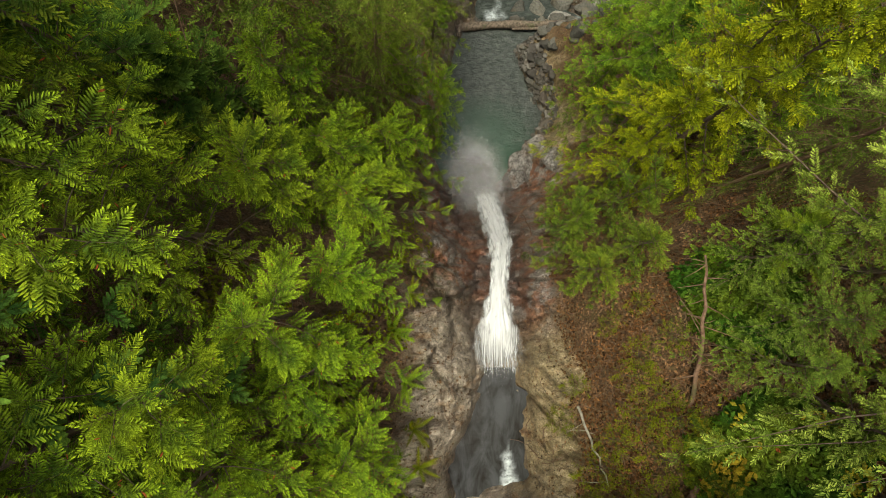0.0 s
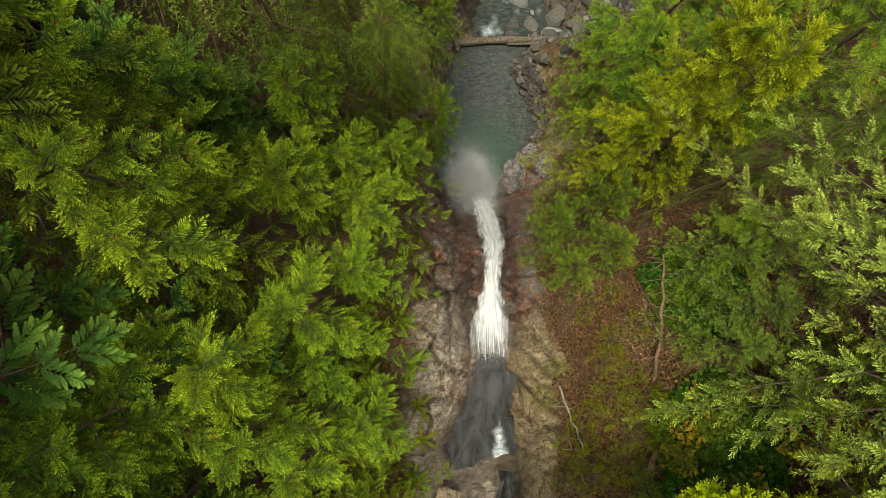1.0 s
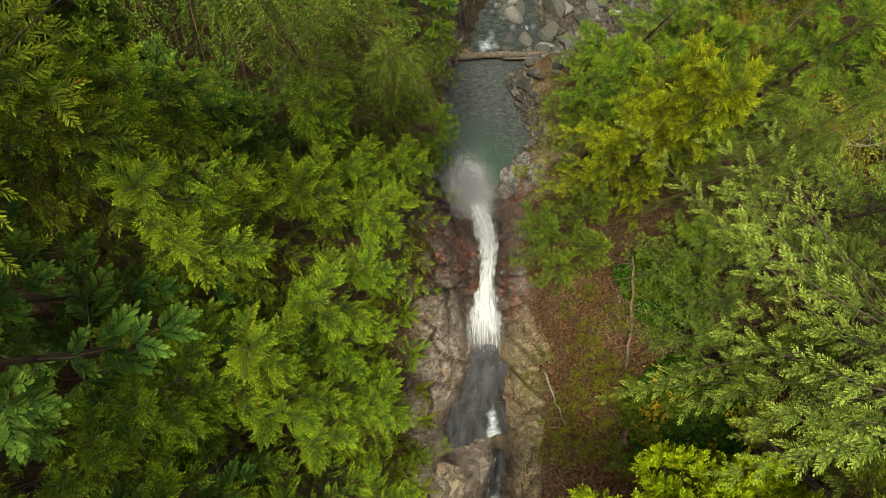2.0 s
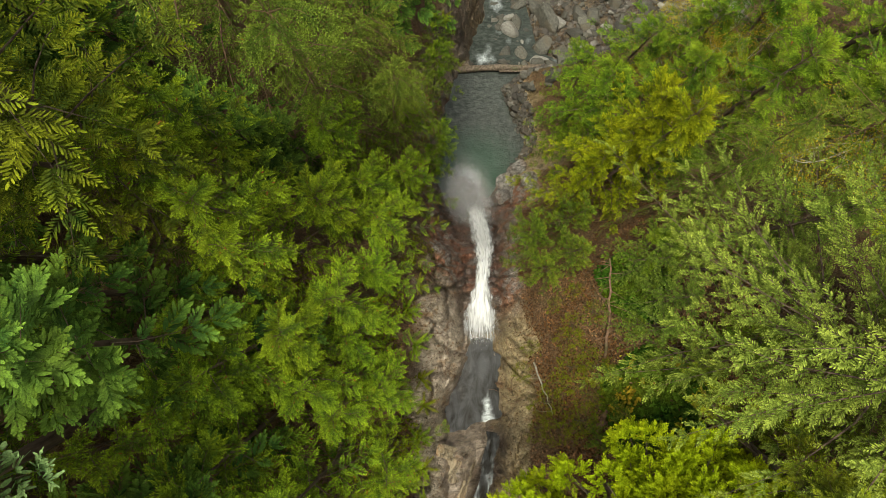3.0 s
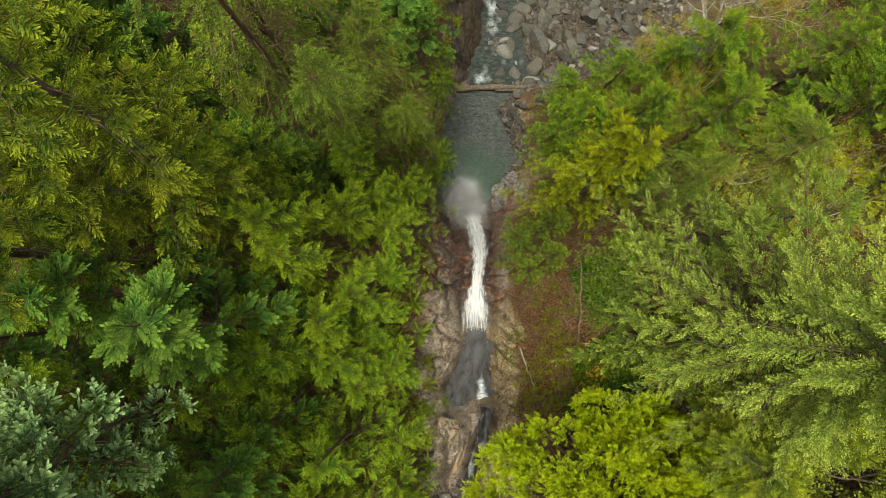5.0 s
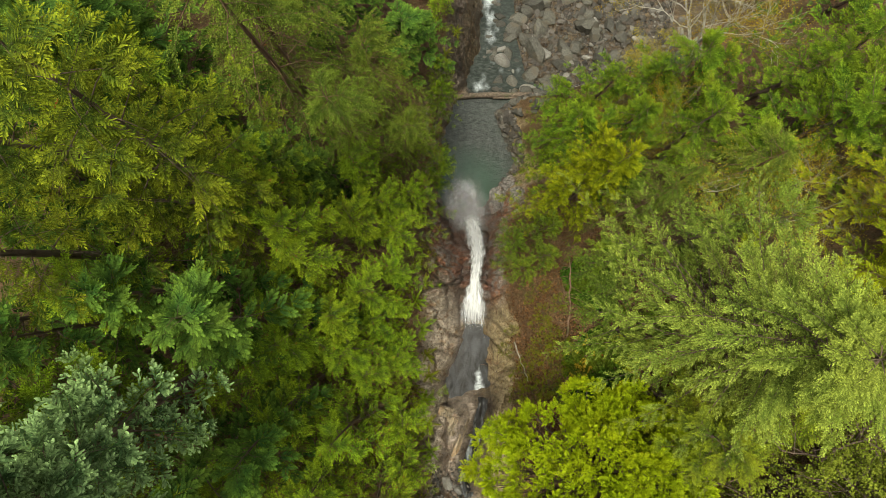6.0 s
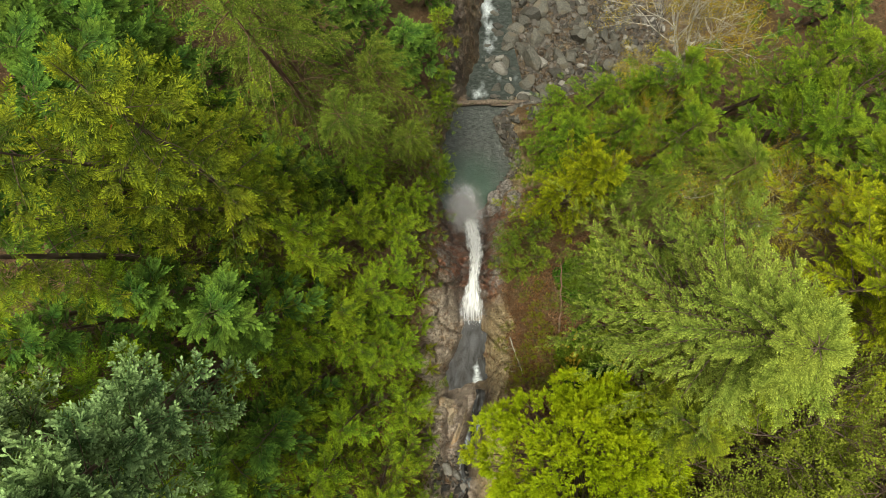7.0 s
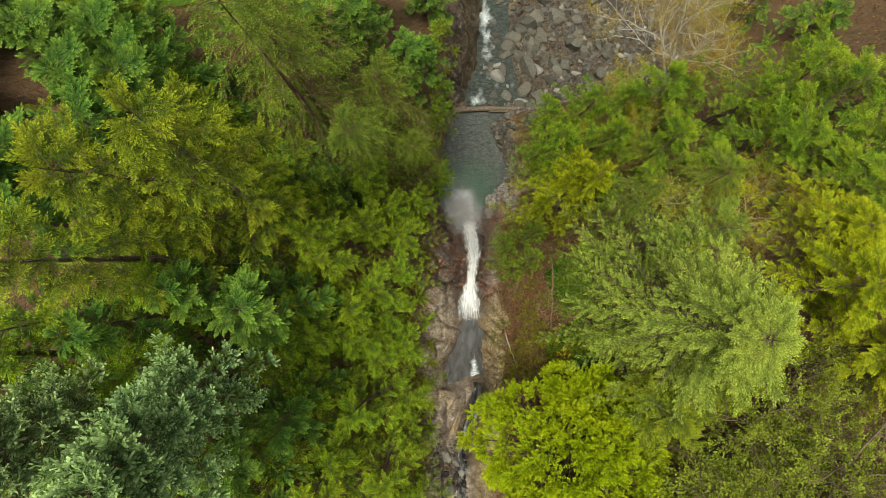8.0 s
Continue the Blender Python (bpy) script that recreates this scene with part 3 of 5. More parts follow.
zero = lambda x, y: np.zeros_like(x)
water_sheet("plunge_pool", 5.0, 13.4, lambda x, y: zero(x, y) - 0.3, "rippled grey-green plunge pool below the waterfall", lambda x, y: np.clip(1.5 - np.hypot((x - 1.9) / 2.6, (y - 6.2) / 2.6), 0, 1), lambda x, y: np.clip(1.0 - np.hypot(x - 1.65, (y - 6.2)) / 0.8, 0, 1))
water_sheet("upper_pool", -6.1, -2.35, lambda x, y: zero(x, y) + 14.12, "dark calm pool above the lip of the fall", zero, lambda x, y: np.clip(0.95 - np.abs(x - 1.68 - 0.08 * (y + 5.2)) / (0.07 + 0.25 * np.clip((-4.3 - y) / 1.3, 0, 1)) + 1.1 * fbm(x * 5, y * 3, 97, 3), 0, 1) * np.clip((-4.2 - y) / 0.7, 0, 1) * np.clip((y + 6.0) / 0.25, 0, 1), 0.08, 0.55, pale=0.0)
water_sheet("lower_stream", 13.3, 40, lambda x, y: along(y, [(13.3, -0.35), (14.2, -1.25), (19, -3.15), (24, -5.0), (60, -15.8)]), "shallow stream running among boulders", zero, lambda x, y: np.clip(-0.28 + 0.9 * fbm(x * 1.6, y * 1.2, 91) + 0.6 * np.clip(1.1 - np.hypot(x - 2.6, y - 14.7), 0, 1) + 0.8 * np.clip(1 - np.abs(x - 3.6) / 0.9, 0, 1) * np.clip((y - 18) / 3, 0, 1), 0, 1))
chute = lambda y: along(y, [(-16, 0.9), (-10, 1.0), (-8.6, 1.15), (-7, 1.65), (-5.8, 1.85)])
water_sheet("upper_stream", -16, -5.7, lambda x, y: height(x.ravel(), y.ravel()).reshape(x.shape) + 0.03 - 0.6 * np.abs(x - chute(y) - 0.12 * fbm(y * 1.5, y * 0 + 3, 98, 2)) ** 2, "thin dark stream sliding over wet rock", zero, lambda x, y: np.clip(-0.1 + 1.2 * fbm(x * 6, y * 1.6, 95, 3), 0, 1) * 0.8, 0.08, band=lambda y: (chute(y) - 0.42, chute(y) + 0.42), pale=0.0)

FALL_LINE = [(-2.6, 1.45, 14.14, 1.06), (-2.3, 1.46, 14.10, 1.02), (-1.7, 1.50, 13.72, 0.72), (-0.9, 1.57, 13.18, 0.40), (-0.1, 1.66, 12.55, 0.27), (0.6, 1.78, 11.75, 0.31), (1.2, 1.86, 10.7, 0.40), (1.9, 1.88, 9.0, 0.46), (2.7, 1.86, 7.0, 0.46), (3.6, 1.80, 4.9, 0.50), (4.6, 1.72, 2.6, 0.55), (5.5, 1.66, 0.8, 0.62), (6.1, 1.65, -0.28, 0.70)]


def waterfall():
    base = tagged(new("waterfall"), "narrow white waterfall sliding and dropping into the pool", "waterfall")
    ys = [p[0] for p in FALL_LINE]
    t = np.linspace(0, 1, 240)
    y = np.interp(t, np.linspace(0, 1, len(ys)), ys)
    cx, cz, half = (np.interp(y, ys, [p[k] for p in FALL_LINE]) for k in (1, 2, 3))
    for layer, (name, spread, lift, more) in enumerate((("sheet", 1.0, 0.0, 0.08), ("sheet", 0.72, 0.10, 0.16), ("sheet", 1.22, -0.06, -0.10))):
        u = np.linspace(-1, 1, 28)
        uu, tt = np.meshgrid(u, t)
        ragged = 1 + 0.18 * fbm(uu * 0 + np.sign(uu) * 3, tt * 26, 100 + layer, 3)
        x = cx[:, None] + uu * half[:, None] * spread * ragged
        zoff = lift + 0.10 * (1 - uu ** 2) + 0.10 * fbm(uu * 4, tt * 14, 110 + layer, 3)
        yy = y[:, None] + 0.10 * fbm(uu * 3, tt * 18, 120 + layer, 3)
        z = cz[:, None] + zoff
        n = len(u)
        k = (np.arange(len(t) - 1)[:, None] * n + np.arange(n - 1)[None]).ravel()
        edge = more - (0.16 + 0.14 * np.clip(tt * 5, 0, 1)) * np.abs(uu) ** 3 + 0.25 * np.clip((tt - 0.13) / 0.10, -1.2, 1)
        me = mesh_from(name, np.stack([x.ravel(), yy.ravel(), z.ravel()], 1), np.stack([k, k + 1, k + n + 1, k + n], 1), True, across=(uu * half[:, None] * 7 + 7 * layer).ravel(), down=(tt * 24).ravel(), top=np.clip((0.26 - tt) / 0.14, 0, 1).ravel(), cover=edge.ravel())
        piece(name, me, FALL, base)
    return base


waterfall()


def droplets(name, places, sizes, label, stuff=None):
    """Airborne drops, each a tiny three-cornered grain turned at random."""
    r = np.random.default_rng(len(places))
    u, w = r.normal(0, 1, (2, len(places), 3))
    u /= np.linalg.norm(u, axis=1)[:, None]
    w -= (w * u).sum(1)[:, None] * u
    w /= np.linalg.norm(w, axis=1)[:, None]
    ring = [u * math.cos(q) + w * math.sin(q) for q in (0, 2.094, 4.189)]
    v = np.stack([places + sizes[:, None] * 1.3 * e for e in ring], 1).reshape(-1, 3)
    return tagged(piece(name, mesh_from(name, v, np.arange(len(v)).reshape(-1, 3)), stuff or SPRAY), label, "spray", kind="stuff")


rng = np.random.default_rng(5)
n = 12000
s = rng.beta(2.2, 1.6, n)
ys = [p[0] for p in FALL_LINE]
yy = np.interp(s, np.linspace(0, 1, len(ys)), ys)
cx, cz, hw = (np.interp(yy, ys, [p[k] for p in FALL_LINE]) for k in (1, 2, 3))
low = np.clip((s - 0.55) / 0.4, 0, 1)
pts = np.stack([cx + rng.normal(0, 1, n) * hw * 0.6, yy + rng.normal(0, 0.15, n), cz + np.abs(rng.normal(0.15, 0.2, n))], 1)
droplets("spray", pts, rng.uniform(0.003, 0.007, n), "white drops thrown off the edges of the fall")
# the veil hangs over the foot of the fall and drifts towards the left bank
n = 60000
veil = rng.normal(0, 1, (n, 3)) * np.array([0.56, 0.80, 0.8]) + np.array([1.34, 4.5, 4.4])
veil[:, 0] -= 0.18 * (veil[:, 1] - 4.7)
veil[:, 2] = np.maximum(veil[:, 2], rng.uniform(-0.2, 0.8, n))
droplets("mist", veil, rng.uniform(0.018, 0.040, n), "grey mist drifting over the foot of the fall", MIST)
n = 1500
ang, far = rng.uniform(-0.4, 3.5, n), np.abs(rng.normal(0.55, 0.22, n))
ring = np.stack([1.62 + np.cos(ang) * far * 1.15, 6.25 + np.sin(ang) * far, -0.28 + np.abs(rng.normal(0, 0.18, n))], 1)
droplets("splash", ring, rng.uniform(0.004, 0.010, n), "white splash where the fall meets the pool")


# ---------------------------------------------------------------- foliage
def frond_shape(pairs, width, droop, forward=1.1):
    """A feathered spray along x, one long: leaflets in pairs off a midrib."""
    s = np.linspace(0, 1, pairs + 1)
    rib = np.stack([s, s * 0, 0.10 * s - droop * s * s], 1)
    verts, tris, tip = [*rib], [], [0.25 + 0.55 * v for v in s]
    for k in range(pairs):
        m = (s[k] + s[k + 1]) / 2
        w = width * (math.sin(math.pi * (0.18 + 0.80 * m)) ** 0.8) + 0.02
        for side in (-1, 1):
            verts.append(np.array([m + forward / pairs, side * w, 0.10 * m - droop * m * m - 0.18 * w]))
            tip.append(0.65 + 0.35 * m)
            c = len(verts) - 1
            tris.append((k, k + 1, c) if side > 0 else (k + 1, k, c))
    return np.array(verts), np.array(tris), np.array(tip)


def compound(pairs, size, plump, droop=0.18, splay=54, seed=0, ruffle=0.16, taper=0.8):
    """A flat spray along x, one long: side twigs in pairs off a midrib, each a folded blade of needles with a rounded end."""
    r = np.random.default_rng(seed)
    rib = [np.array([q, 0, 0.14 * q - droop * q * q]) for q in np.linspace(0, 1, pairs + 2)]
    verts, tris, tip = [], [], []
    for k in range(1, pairs + 2):
        q = k / (pairs + 1)
        for side in ((-1, 1) if k <= pairs else (0,)):
            ang = side * radians(splay) * (1.12 - 0.42 * q) * r.uniform(0.88, 1.12)
            length = size * math.sin(math.pi * (0.22 + 0.70 * q)) ** taper * r.uniform(0.82, 1.15) if side else size * 0.62
            along_, over = np.array([math.cos(ang), math.sin(ang), r.normal(-0.06, ruffle)]), np.array([-math.sin(ang), math.cos(ang), r.normal(0, ruffle)])
            half, b = plump * size * r.uniform(0.85, 1.15), len(verts)
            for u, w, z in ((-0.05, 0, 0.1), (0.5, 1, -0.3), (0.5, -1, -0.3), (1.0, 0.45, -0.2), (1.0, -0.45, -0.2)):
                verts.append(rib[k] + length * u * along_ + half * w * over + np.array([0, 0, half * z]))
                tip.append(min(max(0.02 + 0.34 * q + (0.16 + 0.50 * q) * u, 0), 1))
            tris += [(b, b + 2, b + 1), (b + 1, b + 2, b + 4), (b + 1, b + 4, b + 3)]
    return np.array(verts), np.array(tris), np.array(tip)


def leafy_twig(leaves, size, seed):
    """A thin twig along x with small oval leaves on all sides."""
    r = np.random.default_rng(seed)
    verts, tris, tip = [], [], []
    for k in range(leaves):
        q = (k + 0.5) / leaves
        c = np.array([q, 0, -0.25 * q * q]) + r.normal(0, 0.055, 3)
        d = np.array([0.5, r.normal(0, 1), r.normal(0, 0.5)])
        d /= np.linalg.norm(d)
        w = np.cross(d, r.normal(0, 0.4, 3) + (0, 0, 1))
        w /= np.linalg.norm(w)
        b = len(verts)
        verts += [c, c + size * (0.5 * d + 0.36 * w), c + size * d, c + size * (0.5 * d - 0.36 * w)]
        tris += [(b, b + 1, b + 2), (b, b + 2, b + 3)]
        tip += [0.2 + 0.3 * q, 0.5 + 0.4 * q, 0.6 + 0.4 * q, 0.5 + 0.4 * q]
    return np.array(verts), np.array(tris), np.array(tip)


HEM_SPRAY, HEM_SHORT = compound(12, 0.25, 0.098, 0.30, 58, 1), compound(11, 0.28, 0.098, 0.22, 56, 2)
CEDAR_FAN = compound(8, 0.38, 0.145, 0.20, 46, 3, 0.12)
SILVER_SPRAY = compound(11, 0.20, 0.135, 0.16, 54, 9, 0.36, 0.5)
BLUE_TUFT = compound(6, 0.36, 0.17, 0.05, 50, 12, 0.45, 0.5)
DRAPE = compound(9, 0.18, 0.12, 0.55, 42, 15, 0.26)
SPRAY_SMALL, PAD = compound(7, 0.34, 0.13, 0.30, 50, 4), compound(4, 0.38, 0.17, 0.12, 48, 6, 0.3)
LEAFY, SPARSE, SOFT = leafy_twig(13, 0.17, 5), leafy_twig(7, 0.12, 6), leafy_twig(17, 0.125, 7)


def scatter(shape, origin, ahead, up, length, width=1.0):
    """Copies of a shape laid along given ways, as one set of places, faces and tip values."""
    verts, tris, tip = shape
    ahead = ahead / (np.linalg.norm(ahead, axis=1)[:, None] + 1e-9)
    side = np.cross(up, ahead)
    side /= np.linalg.norm(side, axis=1)[:, None] + 1e-9
    top = np.cross(ahead, side)
    v = verts[None, :, 0, None] * ahead[:, None] + verts[None, :, 1, None] * width * side[:, None] + verts[None, :, 2, None] * top[:, None]
    v = origin[:, None] + v * length[:, None, None]
    f = np.arange(len(origin))[:, None, None] * len(verts) + tris[None]
    return v.reshape(-1, 3), f.reshape(-1, 3), np.tile(tip, len(origin))


def conifer(r, tall, wide, boughs, twigs, spray, rise, droop, shape, bare=0.15, power=0.8, splay=55, width=1.0, heavy=0.34):
    """Wood paths and foliage of a conifer: boughs round a leader, longest towards the light of the gorge (x), each a broad spray of feathered twigs."""
    wood = [([(0.02 * tall * math.sin(3 * q + boughs), 0.015 * tall * math.sin(4 * q), tall * q) for q in np.linspace(-0.04, 1, 12)], np.linspace(0.022 * tall, 0.006, 12))]
    lop = math.pi / 2 + r.uniform(-0.5, 0.5)
    o, d, u, length = [], [], [], []
    for b in range(boughs):
        t = bare + (1 - bare) * ((b + r.uniform(0, 1)) / boughs) ** 0.85
        t = min(t, 0.95)
        reach = wide * ((1 - t) ** power + 0.05) * r.uniform(0.6, 1.2)
        az = b * 2.39996 + r.uniform(-0.7, 0.7)
        reach *= 1 + heavy * math.sin(az + lop) + 0.15 * math.sin(3 * az + 2 * lop)
        out = np.array([math.cos(az), math.sin(az), 0])
        across = np.array([-out[1], out[0], 0])
        lift, sag = rise + 0.45 * t * t + r.uniform(-0.12, 0.12), droop * r.uniform(0.7, 1.3)
        bend = r.uniform(-0.45, 0.45)
        start = np.array([0.02 * tall * math.sin(3 * t + boughs), 0.015 * tall * math.sin(4 * t), t * tall])
        at = lambda s: start + reach * (out * s + across * bend * s * s + np.array([0, 0, lift * s - sag * s * s]))
        wood.append(([at(s) for s in (0, 0.3, 0.6, 0.95)], np.array([0.026, 0.018, 0.010, 0.003]) * (0.4 + 0.18 * reach)))
        for k in range(twigs):
            s = 0.16 + 0.84 * (k + r.uniform(0.2, 0.8)) / twigs
            here, way = at(s), at(min(s + 0.05, 1.05)) - at(s - 0.05)
            way = way / np.linalg.norm(way)
            for side in (-1, 1):
                ang = radians(splay) * (1.05 - 0.45 * s) * r.uniform(0.8, 1.2)
                turn = way * math.cos(ang) + side * math.sin(ang) * np.cross((0, 0, 1), way)
                o.append(here)
                d.append(turn + np.array([0, 0, r.uniform(-0.30, 0.42)]))
                u.append(np.array([0, 0, 1]) + r.normal(0, 0.36, 3))
                length.append(min(spray * (0.6 + 0.55 * math.sin(math.pi * (0.10 + 0.75 * s))), 0.6 * reach + 0.10) * r.uniform(0.7, 1.25))
        o.append(at(0.93))
        d.append(at(1.05) - at(0.9))
        u.append(np.array([0, 0, 1]) + r.normal(0, 0.2, 3))
        length.append(min(spray * 0.7, reach))
    for q in range(3):
        o.append(np.array([0, 0, tall * (0.95 + 0.01 * q)]) + wood[0][0][-1] * np.array([1, 1, 0]))
        d.append(np.array([math.cos(q * 1.3), math.sin(q * 1.3), 1.3]))
        u.append(np.array([0.3, 0.2, 1.0]))
        length.append(0.35 * spray + 0.1)
    return wood, scatter(shape, np.array(o), np.array(d), np.array(u), np.array(length), width)


def mound(r, tall, wide, lobes, sprays, spray, shape, low=0.15, open_top=1.0, near=0.58, fat=1.0):
    """Wood paths and foliage of a rounded crown: lobes of small sprays that point outwards."""
    heart = np.array([0, 0, tall * (1 - 0.5 * open_top)])
    wood = [([(0, 0, -0.3), (0.04, 0.03, heart[2] * 0.5), tuple(heart)], [0.03 * tall, 0.022 * tall, 0.012 * tall])]
    o, d, u, length = [], [], [], []
    for b in range(lobes):
        q = (b + 0.5) / lobes
        zdir = 1 - (1 - low) * q
        az = b * 2.39996 + r.uniform(-0.3, 0.3)
        flat = math.sqrt(max(1 - zdir * zdir, 0))
        way = np.array([math.cos(az) * flat, math.sin(az) * flat, zdir])
        size = np.array([wide, wide, tall - heart[2]]) * (1 + 0.14 * math.sin(2 * az + 1.2) + 0.10 * math.sin(3 * az) + 0.07 * math.sin(7 * zdir + 4 * az))
        centre = heart + way * size * r.uniform(near, 0.98)
        wood.append(([tuple(heart * 0.8), tuple((heart + centre) / 2 + r.normal(0, 0.08, 3)), tuple(centre)], [0.008 * tall, 0.004 * tall, 0.0015 * tall]))
        lobe = fat * 0.5 * wide * math.sqrt(12 / lobes) * r.uniform(0.75, 1.2)
        for _ in range(sprays):
            e = r.normal(0, 1, 3)
            e /= np.linalg.norm(e)
            e = e + 0.75 * way + np.array([0, 0, 0.25])
            e /= np.linalg.norm(e)
            o.append(centre + e * lobe * r.uniform(0.25, 0.8) * np.array([1, 1, 0.8]))
            d.append(e + r.normal(0, 0.25, 3))
            u.append(np.array([0, 0, 1]) + r.normal(0, 0.5, 3))
            length.append(spray * r.uniform(0.7, 1.3))
    return wood, scatter(shape, np.array(o), np.array(d), np.array(u), np.array(length))


def forked(r, tall, depth, lean, spread, shape, twig, per_end, thick=0.017, rise=0.04):
    """Wood paths and foliage of a tree that forks again and again, leaves at the ends of its twigs."""
    paths, o, d, length = [], [], [], []

    def grow(p, way, reach, radius, left):
        pts = [p]
        for _ in range(4):
            way = way + r.normal(0, 0.12, 3) + np.array([0, 0, rise])
            way = way / np.linalg.norm(way)
            pts.append(pts[-1] + way * reach / 4)
        paths.append((pts, np.linspace(radius, radius * 0.55, 5)))
        if left == 0:
            for _ in range(per_end):
                o.append(pts[int(r.integers(1, 5))])
                d.append(way + r.normal(0, 0.6, 3))
                length.append(twig * r.uniform(0.7, 1.3))
            return
        for k in range(4 if left > 1 else 3):
            side = way + r.normal(0, spread, 3)
            grow(pts[2 + k % 3], side / np.linalg.norm(side), reach * r.uniform(0.55, 0.8), radius * 0.5, left - 1)

    grow(np.array([0, 0, -0.1]), np.array([lean[0], lean[1], 1.0]), tall * 0.42, thick * tall, depth)
    up = np.tile((0, 0.1, 1.0), (len(o), 1)) + r.normal(0, 0.3, (len(o), 3))
    return paths, scatter(shape, np.array(o), np.array(d), up, np.array(length))


def tree(name, made, leaf, wood_mat, label, category="tree", group=""):
    wood, (v, f, tip) = made
    base = tagged(new(name), label, category, group)
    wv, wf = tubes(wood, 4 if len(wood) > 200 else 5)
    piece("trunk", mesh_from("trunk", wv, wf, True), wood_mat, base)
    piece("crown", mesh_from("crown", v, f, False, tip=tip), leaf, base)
    return base


R = np.random.default_rng(11)
KINDS = {}


def kind(key, *variants):
    KINDS[key] = list(variants)


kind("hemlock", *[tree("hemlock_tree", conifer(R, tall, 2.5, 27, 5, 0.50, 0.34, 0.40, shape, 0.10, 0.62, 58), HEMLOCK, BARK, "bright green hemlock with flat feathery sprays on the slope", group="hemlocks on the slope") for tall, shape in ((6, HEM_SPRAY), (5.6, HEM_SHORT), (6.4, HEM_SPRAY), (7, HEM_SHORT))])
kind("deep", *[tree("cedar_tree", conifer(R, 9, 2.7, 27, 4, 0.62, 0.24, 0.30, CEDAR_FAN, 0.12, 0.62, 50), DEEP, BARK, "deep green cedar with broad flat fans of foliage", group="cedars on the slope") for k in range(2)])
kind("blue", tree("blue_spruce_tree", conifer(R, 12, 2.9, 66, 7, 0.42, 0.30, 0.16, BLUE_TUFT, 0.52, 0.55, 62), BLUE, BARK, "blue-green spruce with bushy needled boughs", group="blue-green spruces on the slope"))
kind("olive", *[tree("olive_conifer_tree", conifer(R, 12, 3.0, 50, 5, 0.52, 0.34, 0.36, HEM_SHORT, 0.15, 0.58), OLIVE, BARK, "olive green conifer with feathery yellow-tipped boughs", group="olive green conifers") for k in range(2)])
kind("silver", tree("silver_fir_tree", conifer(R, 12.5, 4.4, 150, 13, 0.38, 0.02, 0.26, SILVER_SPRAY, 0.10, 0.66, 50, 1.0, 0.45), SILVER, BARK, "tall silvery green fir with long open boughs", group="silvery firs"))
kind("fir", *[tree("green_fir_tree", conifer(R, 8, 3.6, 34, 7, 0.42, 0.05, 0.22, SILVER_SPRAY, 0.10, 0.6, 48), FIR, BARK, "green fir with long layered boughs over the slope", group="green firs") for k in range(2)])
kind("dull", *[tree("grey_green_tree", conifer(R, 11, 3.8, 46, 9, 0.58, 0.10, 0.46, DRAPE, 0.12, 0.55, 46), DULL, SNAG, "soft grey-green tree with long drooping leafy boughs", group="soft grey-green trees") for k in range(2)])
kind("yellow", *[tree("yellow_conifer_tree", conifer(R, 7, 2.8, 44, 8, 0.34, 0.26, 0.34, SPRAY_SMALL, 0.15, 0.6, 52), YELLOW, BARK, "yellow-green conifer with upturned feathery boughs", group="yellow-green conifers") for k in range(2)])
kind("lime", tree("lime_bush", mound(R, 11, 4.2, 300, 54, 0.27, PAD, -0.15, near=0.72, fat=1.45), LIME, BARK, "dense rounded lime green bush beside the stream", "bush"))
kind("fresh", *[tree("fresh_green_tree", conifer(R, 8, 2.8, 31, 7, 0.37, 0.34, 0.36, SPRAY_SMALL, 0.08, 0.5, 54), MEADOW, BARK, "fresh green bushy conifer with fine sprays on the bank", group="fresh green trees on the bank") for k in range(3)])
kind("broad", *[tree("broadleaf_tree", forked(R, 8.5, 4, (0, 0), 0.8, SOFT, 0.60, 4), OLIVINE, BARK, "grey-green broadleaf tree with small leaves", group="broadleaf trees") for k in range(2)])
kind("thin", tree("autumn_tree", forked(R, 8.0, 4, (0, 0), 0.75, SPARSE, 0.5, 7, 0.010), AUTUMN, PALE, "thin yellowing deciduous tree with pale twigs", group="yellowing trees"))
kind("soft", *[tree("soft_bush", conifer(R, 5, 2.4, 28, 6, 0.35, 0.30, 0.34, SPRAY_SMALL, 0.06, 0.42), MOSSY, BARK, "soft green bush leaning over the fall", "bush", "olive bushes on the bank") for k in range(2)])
kind("sapling", *[tree("sapling", mound(R, 1.2, 0.5, 14, 9, 0.20, LEAFY, 0.1), SAPLING, BARK, "small yellow-green sapling on the brown slope", "sapling", "saplings on the slope") for k in range(2)])
USED = set()


def plant(key, x, y, top, wide=1.0, turn=None, pick=None):
    """Stand a tree of a kind on the slope so that its tip reaches a height."""
    some = KINDS[key]
    src = some[int(R.integers(len(some))) if pick is None else pick]
    tall = max(v[2] for v in src.children[0].bound_box)
    z = ground_z(x, y) - 0.05
    up = max(top - z, 0.4) / tall
    turn = (0 if x < 1.2 else 180) + float(R.uniform(-45, 45)) if turn is None else turn
    m = pose(x, y, z, R.uniform(-6, 6), R.uniform(-6, 6), 0) @ pose(0, 0, 0, 0, 0, turn)
    scale = Matrix.Diagonal((wide, wide, up, 1))
    if src.name not in USED:
        USED.add(src.name)
        src.matrix_basis = m @ scale
        return src
    ob = copy_thing(src, m)
    ob.scale = (wide, wide, up)
    return ob


